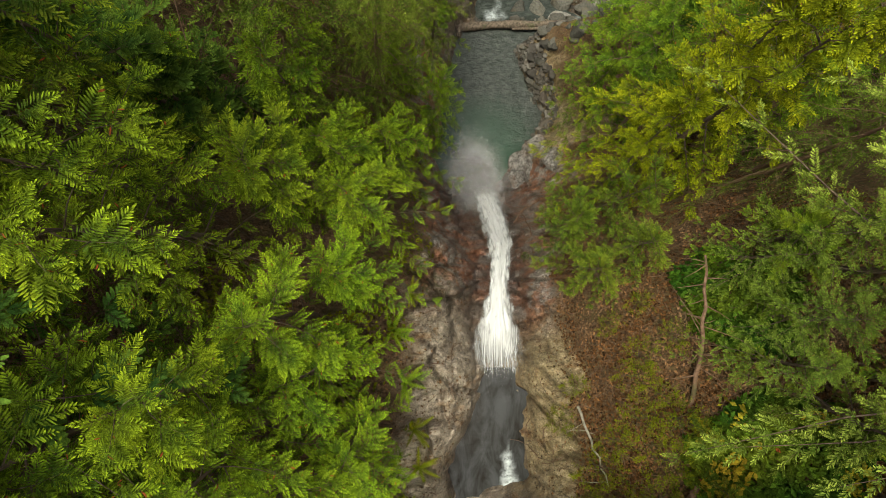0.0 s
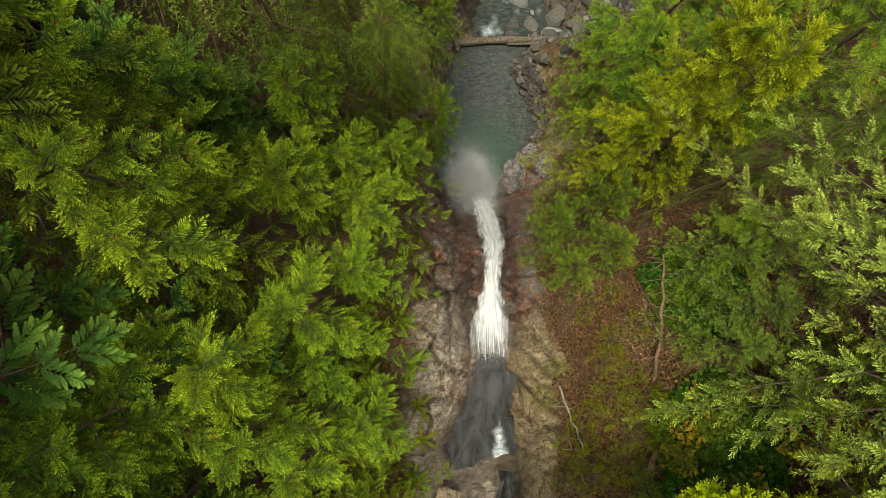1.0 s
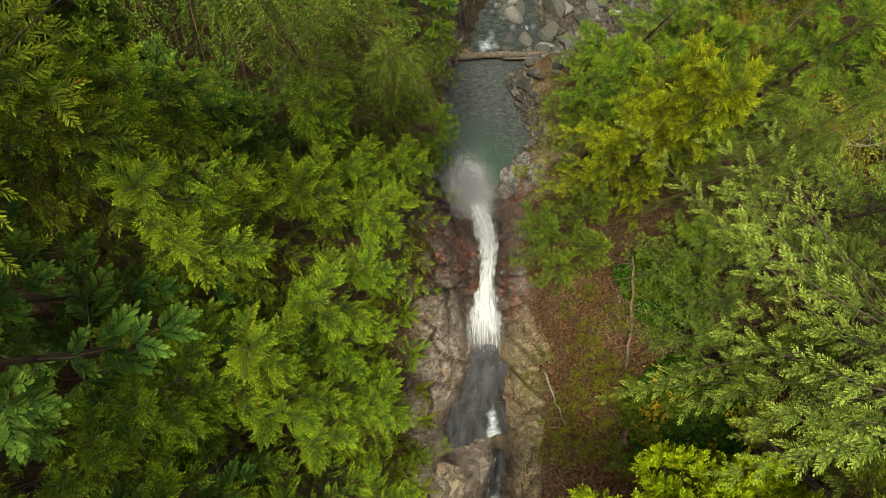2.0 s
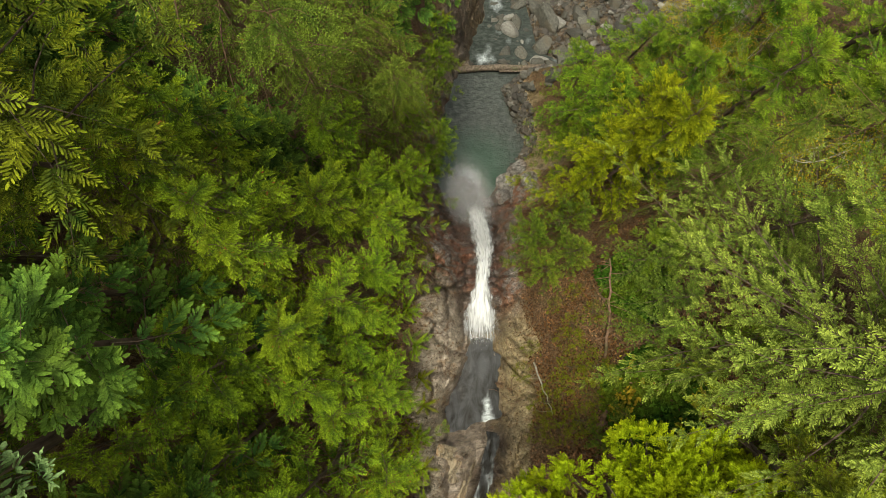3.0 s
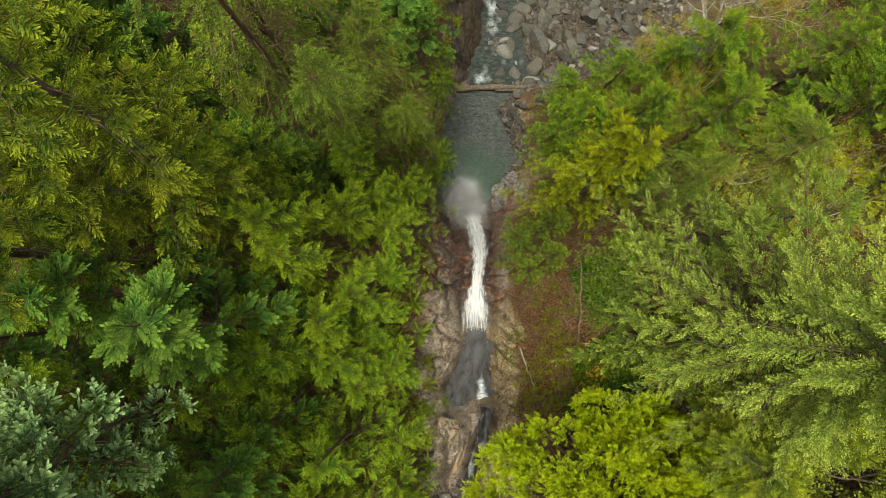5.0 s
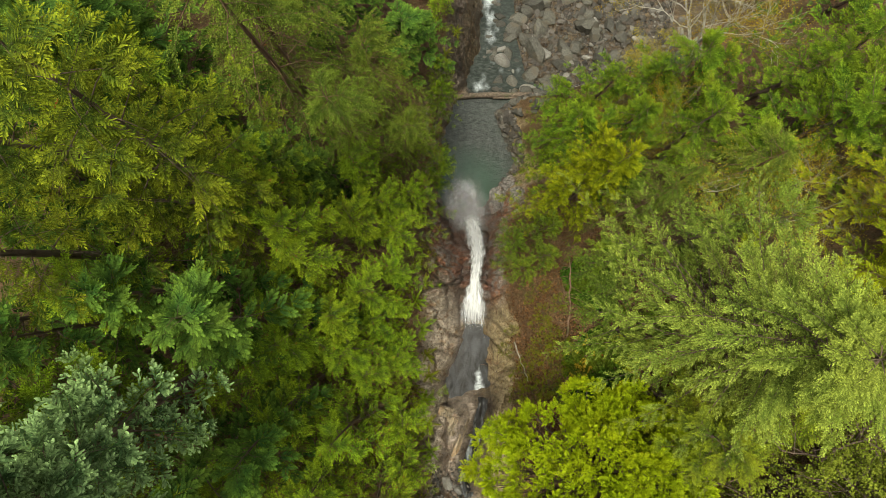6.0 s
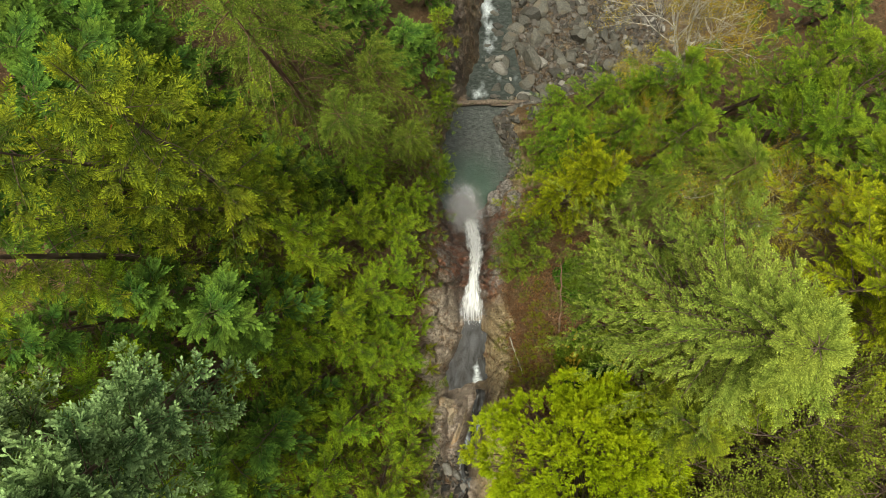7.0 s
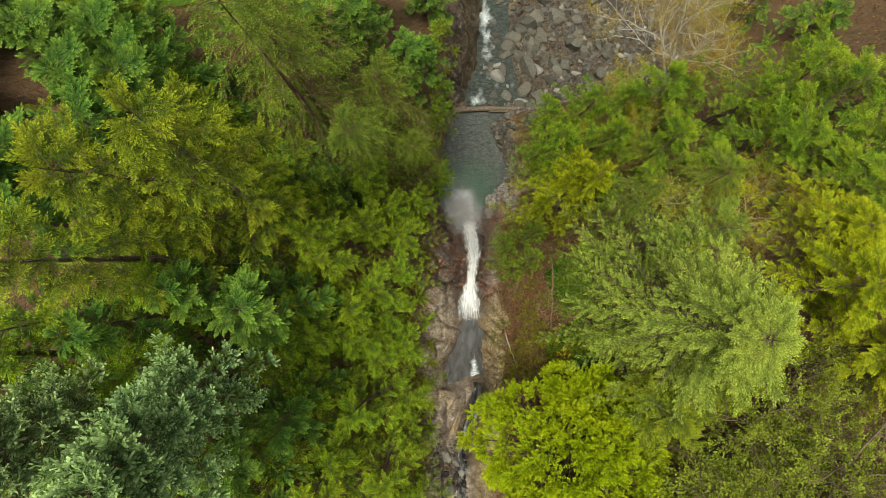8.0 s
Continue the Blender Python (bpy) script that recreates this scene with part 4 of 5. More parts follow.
# left slope
for x, y, top, w in [(-8.3, 1.9, 34.6, 1.05), (-9.6, 3.6, 33.5, 1.0), (-9.4, 0.2, 34.5, 0.9), (-6.6, 2.6, 29.6, 0.7)]:
    plant("olive", x, y, top, w)
for x, y, top, w in [(-6.6, -2.1, 29.4, 0.85), (-7.4, -5.4, 30, 0.85), (-5.6, -4.6, 27.4, 0.65), (-7.2, -0.6, 29.6, 0.7)]:
    plant("deep", x, y, top, w, pick=0)
for x, y, top, w in [(-7.9, -3.1, 36.4, 0.95), (-9.4, -5.2, 36, 0.95)]:
    plant("blue", x, y, top, w)
for x, y, top, w in [(-6.0, 6.9, 29.4, 1.05), (-4.2, 6.6, 25.4, 0.8), (-7.4, 9.4, 27, 1.1), (-3.4, 9.6, 20, 0.8), (-2.6, 7.4, 19, 0.62)]:
    plant("dull", x, y, top, w)
for x, y, top, w in [(-2.9, -0.8, 21.7, 0.69), (-4.4, -1.6, 24.9, 0.81), (-3.0, -5.6, 23.9, 0.78), (-1.9, -3.2, 20.3, 0.56), (-3.4, 2.2, 20.1, 0.78), (-1.9, 1.6, 17.9, 0.62), (-4.7, 0.8, 24.1, 0.78), (-2.4, -8.4, 23.4, 0.78), (-4.8, -8.0, 26.4, 0.90), (-4.5, -3.9, 25.5, 0.78), (-3.9, 4.6, 18.9, 0.84), (-1.6, 4.2, 15.3, 0.67), (-0.9, 6.4, 13.5, 0.56), (-1.3, 8.6, 12.5, 0.62), (-2.2, -1.9, 20.5, 0.56), (-1.7, -5.6, 20.7, 0.56), (-5.6, 1.6, 25.4, 0.78), (-3.4, -2.7, 22.9, 0.67), (-1.9, 0.1, 19.1, 0.56), (-1.4, -7.2, 20.1, 0.56), (-5.9, -4.0, 26.4, 0.67), (-2.6, 3.4, 17.9, 0.67), (-3.2, -10.4, 24.5, 0.78), (-1.2, -10.2, 20.9, 0.62), (-3.9, -7.0, 24.9, 0.67), (-5.3, -2.3, 23.9, 0.67), (-5.4, -0.6, 23.9, 0.67), (-6.6, 2.7, 25.9, 0.84), (-6.9, 4.4, 24.9, 0.78), (-2.9, -3.9, 21.9, 0.62), (-4.0, -2.0, 24.3, 0.62), (-5.0, -3.0, 25.5, 0.67)]:
    plant("hemlock", x, y, top, w)
# the last two cedars are added to darken the shaded far slope
for key, x, y, top, w in [("deep", -5.8, 3.6, 20.2, 0.65), ("deep", -5.2, 5.2, 19.2, 0.6), ("deep", -7.2, 5.2, 21.5, 0.7), ("fresh", -0.5, 12.0, 9.4, 0.45), ("fresh", -0.7, 10.4, 10.4, 0.5), ("deep", -2.6, 13.4, 13, 0.8), ("deep", -0.9, 15.2, 8.6, 0.5), ("deep", -4.6, 14.8, 16.5, 0.9), ("hemlock", -0.3, 17.2, 6.4, 0.5), ("deep", -1.4, 19.5, 8, 0.8), ("deep", -6, 18.4, 15, 1.0), ("dull", -9.4, 12.8, 21, 1.0), ("hemlock", -12.4, 6.6, 27, 1.0), ("deep", -13.6, 9.6, 24.5, 1.1), ("hemlock", -10.8, 6.4, 26, 0.9), ("deep", -12.8, 3.2, 31, 1.0), ("hemlock", -12.2, -1.2, 31.6, 1.0), ("deep", -12, -6.4, 32, 1.1), ("hemlock", -9.6, -8.6, 30, 1.0), ("deep", -6.8, -9.4, 27, 0.9), ("deep", -6.2, -12, 28, 0.9), ("hemlock", -16, 13, 24, 1.2), ("deep", -12, 16, 19, 1.1), ("deep", -10.4, -1.6, 30.5, 0.7), ("deep", -17, 10, 25, 1.1), ("deep", -18.5, 14, 23, 1.1), ("deep", -14.2, -3.4, 31, 1.0), ("deep", -12.6, 1.4, 31, 0.9), ("hemlock", -15, 11.5, 23.5, 1.0), ("deep", -6.8, 13.6, 18.5, 0.8), ("deep", 26, 18, 9, 0.8), ("deep", 24, 21, 7, 0.8)]:
    plant(key, x, y, top, w, pick=1 if key == "deep" else None)
# right slope
plant("silver", 9.4, -1.5, 31.4, 1.0, 165)
plant("fir", 10.2, 1.9, 26, 0.75)
for x, y, top, w in [(7.0, 0.8, 21.6, 0.5), (8.4, 1.2, 24.6, 0.55), (7.0, -2.2, 21.4, 0.45), (6.5, -0.7, 20.8, 0.40), (7.6, 0.2, 23.0, 0.5), (6.3, -1.5, 20.6, 0.34), (6.1, 0.5, 20.2, 0.34)]:
    plant("fir", x, y, top, w)
for x, y, top, w in [(13.4, -0.6, 28.2, 1.05), (14.8, 1.3, 26.5, 0.9), (15.2, -2.8, 28, 1.0), (6.1, 3.6, 21.9, 0.85), (7.2, 4.5, 21.4, 0.65), (4.9, 2.9, 19.2, 0.5)]:
    plant("yellow", x, y, top, w)
for x, y, top, w in [(7.8, -4.0, 27.0, 0.8), (10.2, -4.0, 27, 0.7), (7.4, -4.9, 24, 0.45)]:
    plant("olive", x, y, top, w)
for x, y, top, w in [(11.3, -6.4, 28.2, 1.0), (14.2, -6.2, 29.6, 1.1), (9.2, -8.2, 26.6, 0.9), (12.2, -9.2, 28.6, 1.1), (8.4, -6.0, 25.1, 0.6), (9.0, -11, 26.6, 1.0), (13.0, -3.6, 27.6, 0.9), (12.2, -5.2, 27.6, 0.8), (10.7, -7.4, 27.2, 0.8), (13.6, -7.6, 29.1, 0.9)]:
    plant("broad", x, y, top, w)
for x, y, top, w in [(7.6, 7.3, 15, 0.9), (8.8, 8.2, 17.5, 0.9), (10.8, 6.0, 20.5, 0.95), (6.3, 5.4, 14, 0.6), (8.2, 5.0, 18, 0.8), (8.6, 10.4, 12.6, 0.8), (12.2, 8.8, 18.5, 1.0), (7.6, 9.4, 10.5, 0.6), (10.6, 9.6, 15.5, 0.9), (14.4, 5.6, 23, 1.1), (16.6, 7.2, 23, 1.2), (18.2, 9.4, 20.5, 1.1), (20.6, 8.8, 22, 1.1), (13.2, 9.8, 16.5, 0.9), (18.2, 5.4, 24, 1.1), (16.4, 4.2, 23.8, 0.9), (12.6, 5.0, 21.5, 0.9), (15.4, 9.2, 20, 1.1), (16.6, 2.4, 26, 1.1), (6.5, 8.6, 8.0, 0.5), (7.0, 10.0, 7.6, 0.5), (7.4, 11.7, 6.6, 0.5), (6.1, 7.3, 9.0, 0.42), (7.8, -1.8, 22.4, 0.45), (6.8, 0.9, 20.2, 0.45)]:
    plant("fresh", x, y, top, w)
for x, y, top, w in [(7.4, 2.5, 23.0, 0.36), (8.6, 3.0, 23.6, 0.45), (11.6, 3.9, 22.4, 0.7)]:
    plant("dull", x, y, top, w)
for x, y, top, w in [(3.7, 0.4, 17.3, 0.45), (3.6, 1.5, 17.4, 0.45), (4.3, 0.9, 18.0, 0.45), (4.3, 2.2, 17.4, 0.5)]:
    plant("soft", x, y, top, w)
for x, y, up, w in [(4.1, -2.1, 0.9, 0.7), (4.2, -3.0, 1.0, 0.8), (2.9, -3.4, 0.8, 0.6), (3.5, -4.2, 1.1, 0.9), (3.9, -1.0, 0.6, 0.5), (4.9, -1.2, 0.8, 0.6), (3.2, -5.2, 0.9, 0.7), (4.7, -3.8, 1.0, 0.9), (4.4, -4.7, 1.2, 1.0), (4.6, -2.4, 0.8, 0.6), (4.3, -1.7, 0.9, 0.7), (3.8, -3.6, 0.8, 0.7), (4.9, -2.9, 1.1, 0.9), (3.1, -2.5, 0.5, 0.5), (3.9, -4.9, 1.2, 1.0), (4.5, -0.5, 0.6, 0.5)]:
    plant("sapling", x, y, ground_z(x, y) + up, w)
for x, y, up, w in [(5.2, -3.0, 1.5, 0.20), (4.9, -4.9, 1.6, 0.24), (5.5, -4.1, 1.3, 0.2), (5.8, -1.5, 1.4, 0.22), (6.2, -0.4, 1.5, 0.25), (4.9, 1.0, 1.3, 0.22), (6.0, -5.2, 1.6, 0.26)]:
    plant("soft", x, y, ground_z(x, y) + up, w)
plant("lime", 5.15, -6.6, 27.0, 0.78)
for x, y, top, w in [(13.2, 3.4, 21.8, 1.0), (11.4, 11.0, 13, 0.9), (14.4, 2.2, 23, 0.8), (10.2, 7.2, 19.2, 0.7)]:
    plant("thin", x, y, top, w)


for x, y, top, w in [(-9.9, -2.5, 29.6, 0.9), (-10.8, -3.8, 30, 1.0), (-8.6, -6.8, 29.5, 0.9), (-11, -6, 30, 1.0), (-8.8, -1.2, 29.4, 0.8), (-14, -5, 29.5, 1.1), (-15.6, -6.6, 29.5, 1.1), (-6.4, -6.6, 25.6, 0.8), (-7.8, -7.6, 27, 0.8)]:
    plant("hemlock", x, y, top, w)
for x, y, top, w in [(-17.4, 11.8, 24.5, 1.0), (-11.4, 4.6, 29, 0.9), (-13.2, 6.2, 28, 1.0), (-11.0, 8.0, 27, 0.9), (-12.8, 9.0, 26, 1.0), (-13.8, 4.4, 29, 1.0), (-15, 7.8, 27, 1.0), (-13.6, 2.4, 30, 1.0), (-12.0, 6.8, 28, 1.0)]:
    plant("deep", x, y, top, w, pick=1)
bare = tree("bare_tree", forked(np.random.default_rng(77), 8, 5, (0.1, 0.15), 0.55, SPARSE, 0.36, 3, 0.015, 0.08), AUTUMN, ASHEN, "pale grey nearly leafless tree with a few yellow leaves")
bare.matrix_world = pose(13.6, 11.8, ground_z(13.6, 11.8) - 0.1)
bare.scale = (1.45, 1.45, 1.45)


# ---------------------------------------------------------------- undergrowth
def fern(x, y, size, leaf, label):
    """A rosette of arching fronds."""
    base = tagged(new("fern"), label, "fern", "ferns on the banks")
    for me in FRONDS[leaf]:
        ob = new("frond", me)
        ob.parent = base
        ob.matrix_basis = pose(0, 0, 0, 0, 0, R.uniform(-20, 20))
    base.matrix_world = pose(x, y, ground_z(x, y) + 0.02, R.uniform(-12, 12), R.uniform(-12, 12), R.uniform(0, 360))
    base.scale = (size, size, size)


FRONDS = {}
for key, leaf in (("green", HEMLOCK), ("yellow", SAPLING), ("dark", DEEP)):
    FRONDS[key] = []
    for k in range(9):
        az = k * 0.698 + R.uniform(-0.2, 0.2)
        v, f, tip = scatter(frond_shape(14, 0.13, 0.42, 0.6), np.zeros((1, 3)), np.array([[math.cos(az), math.sin(az), 0.55 + R.uniform(-0.2, 0.3)]]), np.array([[0, 0, 1.0]]), np.array([R.uniform(0.8, 1.1)]))
        me = mesh_from("frond", v, f, tip=tip)
        me.materials.append(leaf)
        FRONDS[key].append(me)
for x, y, size, key in [(-0.9, -2.4, 0.55, "green"), (-1.2, -1.2, 0.6, "green"), (-0.7, -3.6, 0.5, "yellow"), (-0.8, -0.4, 0.45, "yellow"), (-0.6, -4.6, 0.5, "yellow"), (-0.8, -5.6, 0.55, "green"), (-0.6, -6.6, 0.5, "yellow"), (-0.5, -7.6, 0.5, "green"), (-0.2, 2.6, 0.45, "yellow"), (0.1, 15.6, 0.6, "yellow"), (0.9, 17.6, 0.6, "yellow"), (22.5, 16.2, 1.1, "dark"), (24.2, 17.5, 1.2, "dark"), (20.6, 17.6, 1.0, "dark"), (26.5, 16.0, 1.1, "dark"), (28, 18, 1.2, "dark"), (23.5, 19.5, 1.1, "dark")]:
    fern(x, y, size, key, {"green": "bright green fern with arching fronds", "yellow": "yellowing fern with thin fronds", "dark": "dark green fern on the brown slope"}[key])


def ground_leaves(name, count, xs, ys, size, leaf, label, keep, lift=0.03, tilt=0.5):
    """Single leaves lying on the slope, too many to count."""
    r = np.random.default_rng(len(name) + count)
    x, y = r.uniform(*xs, count * 3), r.uniform(*ys, count * 3)
    good = keep(x, y)
    x, y = x[good][:count], y[good][:count]
    n = len(x)
    oval = np.array([(-1, 0, 0), (-0.1, 0.55, 0.12), (1, 0, 0), (-0.1, -0.55, 0.12)])
    az, e = r.uniform(0, 6.283, n), 0.05
    gx_, gy_ = (height(x + e, y) - height(x - e, y)) / (2 * e), (height(x, y + e) - height(x, y - e)) / (2 * e)
    up = np.stack([-np.clip(gx_, -2, 2), -np.clip(gy_, -2, 2), np.ones(n)], 1) + r.normal(0, tilt, (n, 3))
    up /= np.linalg.norm(up, axis=1)[:, None]
    a = np.cross(up, np.stack([np.cos(az), np.sin(az), 0 * az], 1))
    a /= np.linalg.norm(a, axis=1)[:, None]
    b = np.cross(up, a)
    sz = r.uniform(0.6, 1.4, n) * size
    v = oval[None, :, 0, None] * a[:, None] + oval[None, :, 1, None] * b[:, None] + oval[None, :, 2, None] * up[:, None]
    v = np.stack([x, y, height(x, y) + lift * r.uniform(0.3, 2.0, n)], 1)[:, None] + v * sz[:, None, None]
    k = np.arange(n)[:, None] * 4
    f = np.concatenate([k + np.array([[0, 1, 2]]), k + np.array([[0, 2, 3]])])
    tip = np.repeat(r.uniform(0, 1, n), 4)
    return tagged(piece(name, mesh_from(name, v.reshape(-1, 3), f, tip=tip), leaf), label, "leaves", kind="stuff")


ground_leaves("leaf_litter", 46000, (1.5, 9), (-8, 6), 0.042, LITTER, "brown and rusty fallen leaves on the slope", lambda x, y: rockiness(x, y) < 0.6)
ground_leaves("bank_litter", 5000, (-1.5, 6), (-8, 12), 0.035, LITTER, "brown leaves caught among the rocks", lambda x, y: (x < along(y, EDGE_L) - 0.05) | (x > along(y, EDGE_R) + 0.1))
ground_leaves("far_litter", 5000, (15, 34), (12, 26), 0.09, LITTER, "rust brown leaves on the far slope", lambda x, y: x > along(y, EDGE_R) + 0.3)
ivy_here = lambda x, y: (np.hypot((x - 6.3) / 1.4, (y + 3.7) / 1.6) + 0.5 * fbm(x * 1.3, y * 1.3, 140) < 0.95) | (np.hypot((x - 6.0) / 1.0, (y + 0.4) / 1.2) + 0.4 * fbm(x * 1.5, y * 1.5, 141) < 0.9)
ground_leaves("ivy", 9000, (4.3, 8.6), (-6.5, 1.5), 0.075, IVY, "dark green ivy leaves carpeting the slope", ivy_here, 0.22, 0.35)
ground_leaves("bramble", 900, (5.2, 7.6), (-5.2, -2.4), 0.07, AUTUMN, "orange and yellow bramble leaves in the ivy", lambda x, y: fbm(x * 1.6, y * 1.6, 150) > 0.12, 0.34, 0.35)
mossy = lambda x, y: (fbm(x * 0.9, y * 0.9, 160) > 0.05) & (rockiness(x, y) < 0.9)
ground_leaves("low_growth", 9000, (-6, 0.4), (-12, 10), 0.06, SAPLING, "low yellow-green growth on the bank", lambda x, y: mossy(x, y) & (x < along(y, EDGE_L) - 0.4), 0.12, 0.6)


# ---------------------------------------------------------------- woods on the hills around
def far_woods():
    """Conifers of the surrounding hills, as one object: rough layered cones."""
    r = np.random.default_rng(9)
    n = 1500
    ang, far_ = r.uniform(0, 6.283, n), 26 + 150 * r.uniform(0, 1, n) ** 1.4
    x, y = 2 + np.cos(ang) * far_, 2 + np.sin(ang) * far_
    good = (np.abs(x - 8) > 12) & ((y < 12) | (x < 0) | (x > 34 + 0.5 * (y - 20)))
    x, y = x[good], y[good]
    n, tiers, sides = len(x), 7, 9
    z, tall = height(x, y), r.uniform(9, 15, len(x))
    verts, tip = [], []
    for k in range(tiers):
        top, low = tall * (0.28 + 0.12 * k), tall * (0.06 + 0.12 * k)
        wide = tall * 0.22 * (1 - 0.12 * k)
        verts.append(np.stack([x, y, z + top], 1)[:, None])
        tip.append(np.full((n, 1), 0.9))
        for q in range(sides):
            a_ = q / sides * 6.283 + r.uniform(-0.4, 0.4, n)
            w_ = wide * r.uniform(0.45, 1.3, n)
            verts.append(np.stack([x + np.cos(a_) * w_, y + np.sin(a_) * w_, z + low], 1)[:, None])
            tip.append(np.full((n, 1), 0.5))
    per = tiers * (sides + 1)
    tris = np.array([(k * (sides + 1), k * (sides + 1) + 1 + q, k * (sides + 1) + 1 + (q + 1) % sides) for k in range(tiers) for q in range(sides)])
    f = np.arange(n)[:, None, None] * per + tris[None]
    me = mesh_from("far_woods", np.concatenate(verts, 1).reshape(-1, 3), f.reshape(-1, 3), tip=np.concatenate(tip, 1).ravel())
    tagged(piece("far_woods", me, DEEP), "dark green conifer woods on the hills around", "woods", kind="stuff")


far_woods()


# ---------------------------------------------------------------- dead wood
def dead_wood(name, points, thick, twigs, wood, label, category):
    base = tagged(new(name), label, category)
    p = np.array(points, float)
    q = np.linspace(0, 1, 10)
    line = np.stack([np.interp(q, np.linspace(0, 1, len(p)), p[:, k]) for k in range(3)], 1) + R.normal(0, 0.02, (10, 3))
    v, f = tubes([(line, np.linspace(thick, thick * 0.45, 10))], 8)
    piece("stem", mesh_from("stem", v, f, True), wood, base)
    for k in range(twigs):
        s = R.uniform(0.15, 0.98)
        here = np.array([np.interp(s, q, line[:, c]) for c in range(3)])
        way = np.array([R.choice((-1, 1)) * R.uniform(0.5, 1), R.normal(0, 0.45), R.uniform(-0.1, 0.4)]) * R.uniform(0.35, 0.8)
        v, f = tubes([([here, here + way * 0.5 + (0, 0, 0.03), here + way + (0, 0, -0.08)], [thick * 0.25, thick * 0.16, thick * 0.06])], 4)
        piece("twig", mesh_from("twig", v, f, True), wood, base)


def lying(points, lift):
    return [(x, y, ground_z(x, y) + lift * k) for k, (x, y) in enumerate(points, 1)]


dead_wood("dead_pine", [(5.25, -2.65, ground_z(5.25, -2.65) + 0.02), (5.2, -1.0, 18.2), (5.17, 0.5, 18.5)], 0.055, 22, SNAG, "leaning dead pine with bare curved twigs", "dead tree")
dead_wood("dead_pole", lying([(3.2, -3.0), (3.45, -3.8), (3.7, -4.6)], 0.12), 0.035, 5, PALE, "thin pale dead pole leaning over the bank", "branch")
dead_wood("dead_branch", lying([(2.9, 0.9), (3.0, 1.8), (3.1, 2.7)], 0.2), 0.03, 9, SNAG, "dry brown branch tangled beside the fall", "branch")
dead_wood("dead_branch", lying([(2.75, 2.2), (3.3, 2.9), (3.9, 3.2)], 0.2), 0.03, 9, SNAG, "dry brown branch tangled beside the fall", "branch")
dead_wood("rotten_log", lying([(5.0, -4.9), (5.2, -4.2)], 0.2), 0.11, 2, SNAG, "short rotten log lying on the brown slope", "log")
dead_wood("dead_bough", [(-7.6, -4.4, 26.4), (-6.4, -4.9, 26.0), (-5.6, -5.1, 25.2)], 0.035, 9, SNAG, "bare brown bough among the spruces", "branch")


def fallen_twigs(count):
    """Thin dry sticks strewn on both slopes."""
    r = np.random.default_rng(count)
    x, y = r.uniform(-1.5, 8, count * 2), r.uniform(-8, 5, count * 2)
    dry = (x < along(y, EDGE_L) - 0.15) | (x > along(y, EDGE_R) + 0.15)
    x, y = x[dry][:count], y[dry][:count]
    az, size = r.uniform(0, 6.283, len(x)), r.uniform(0.2, 0.75, len(x))
    q = np.array([0, 0.35, 0.7, 1])
    px = x[:, None] + q * size[:, None] * np.cos(az[:, None] + 0.5 * q)
    py = y[:, None] + q * size[:, None] * np.sin(az[:, None] + 0.5 * q)
    pz = height(px.ravel(), py.ravel()).reshape(px.shape) + 0.05 + r.uniform(0, 0.10, px.shape)
    paths = [(np.stack([px[k], py[k], pz[k]], 1), np.array([1, 0.85, 0.6, 0.3]) * r.uniform(0.005, 0.013)) for k in range(len(x))]
    v, f = tubes(paths, 4)
    tagged(piece("fallen_twigs", mesh_from("fallen_twigs", v, f, True), SNAG), "dry brown twigs strewn over the slopes", "twigs", kind="stuff")


fallen_twigs(420)


# ---------------------------------------------------------------- boulders
def boulder_mesh(seed, detail=3):
    r = np.random.default_rng(seed)
    bm = bmesh.new()
    bmesh.ops.create_icosphere(bm, subdivisions=detail, radius=1.0)
    cuts = [(Vector(r.normal(0, 1, 3)).normalized(), r.uniform(0.38, 0.72)) for _ in range(15)]
    for v in bm.verts:
        for n_, d_ in cuts:
            over = v.co.dot(n_) - d_
            if over > 0:
                v.co -= n_ * over * 0.9
        v.co *= 1 + 0.10 * noise.noise(v.co * 1.6 + Vector((seed, 0, 0))) + 0.03 * noise.noise(v.co * 6)
        v.co.z *= 0.72
    bm.normal_update()
    for f in bm.faces:
        f.smooth = True
    for e in bm.edges:
        e.smooth = e.calc_face_angle(0) < 0.30
    me = bpy.data.meshes.new("boulder")
    bm.to_mesh(me)
    bm.free()
    return me


STONES = [boulder_mesh(s) for s in range(7)]
PALES = [boulder_mesh(s + 20) for s in range(3)]
OUTCROP = boulder_mesh(31, 4)
OUTCROP.materials.append(STREAKED)
LEDGES = [boulder_mesh(s + 40, 5) for s in range(3)]
for me in LEDGES:
    me.materials.append(LEDGE)
for me in STONES:
    me.materials.append(GREYSTONE)
for me in PALES:
    me.materials.append(PALESTONE)


def boulder(x, y, size, pale=False, sink=0.3, label="", z=None, flat=1.0):
    some = PALES if pale else STONES
    ob = new("boulder", some[int(R.integers(len(some)))])
    z = ground_z(x, y) if z is None else z
    ob.matrix_world = pose(x, y, z + size * (0.62 * flat - sink), R.uniform(-15, 15), R.uniform(-15, 15), R.uniform(0, 360))
    ob.scale = (size * R.uniform(0.85, 1.2), size * R.uniform(0.75, 1.0), size * flat)
    return tagged(ob, label or ("pale grey rounded stone among the boulders" if pale else "grey-brown weathered boulder in the stream bed"), "boulder", "boulders in the stream bed")


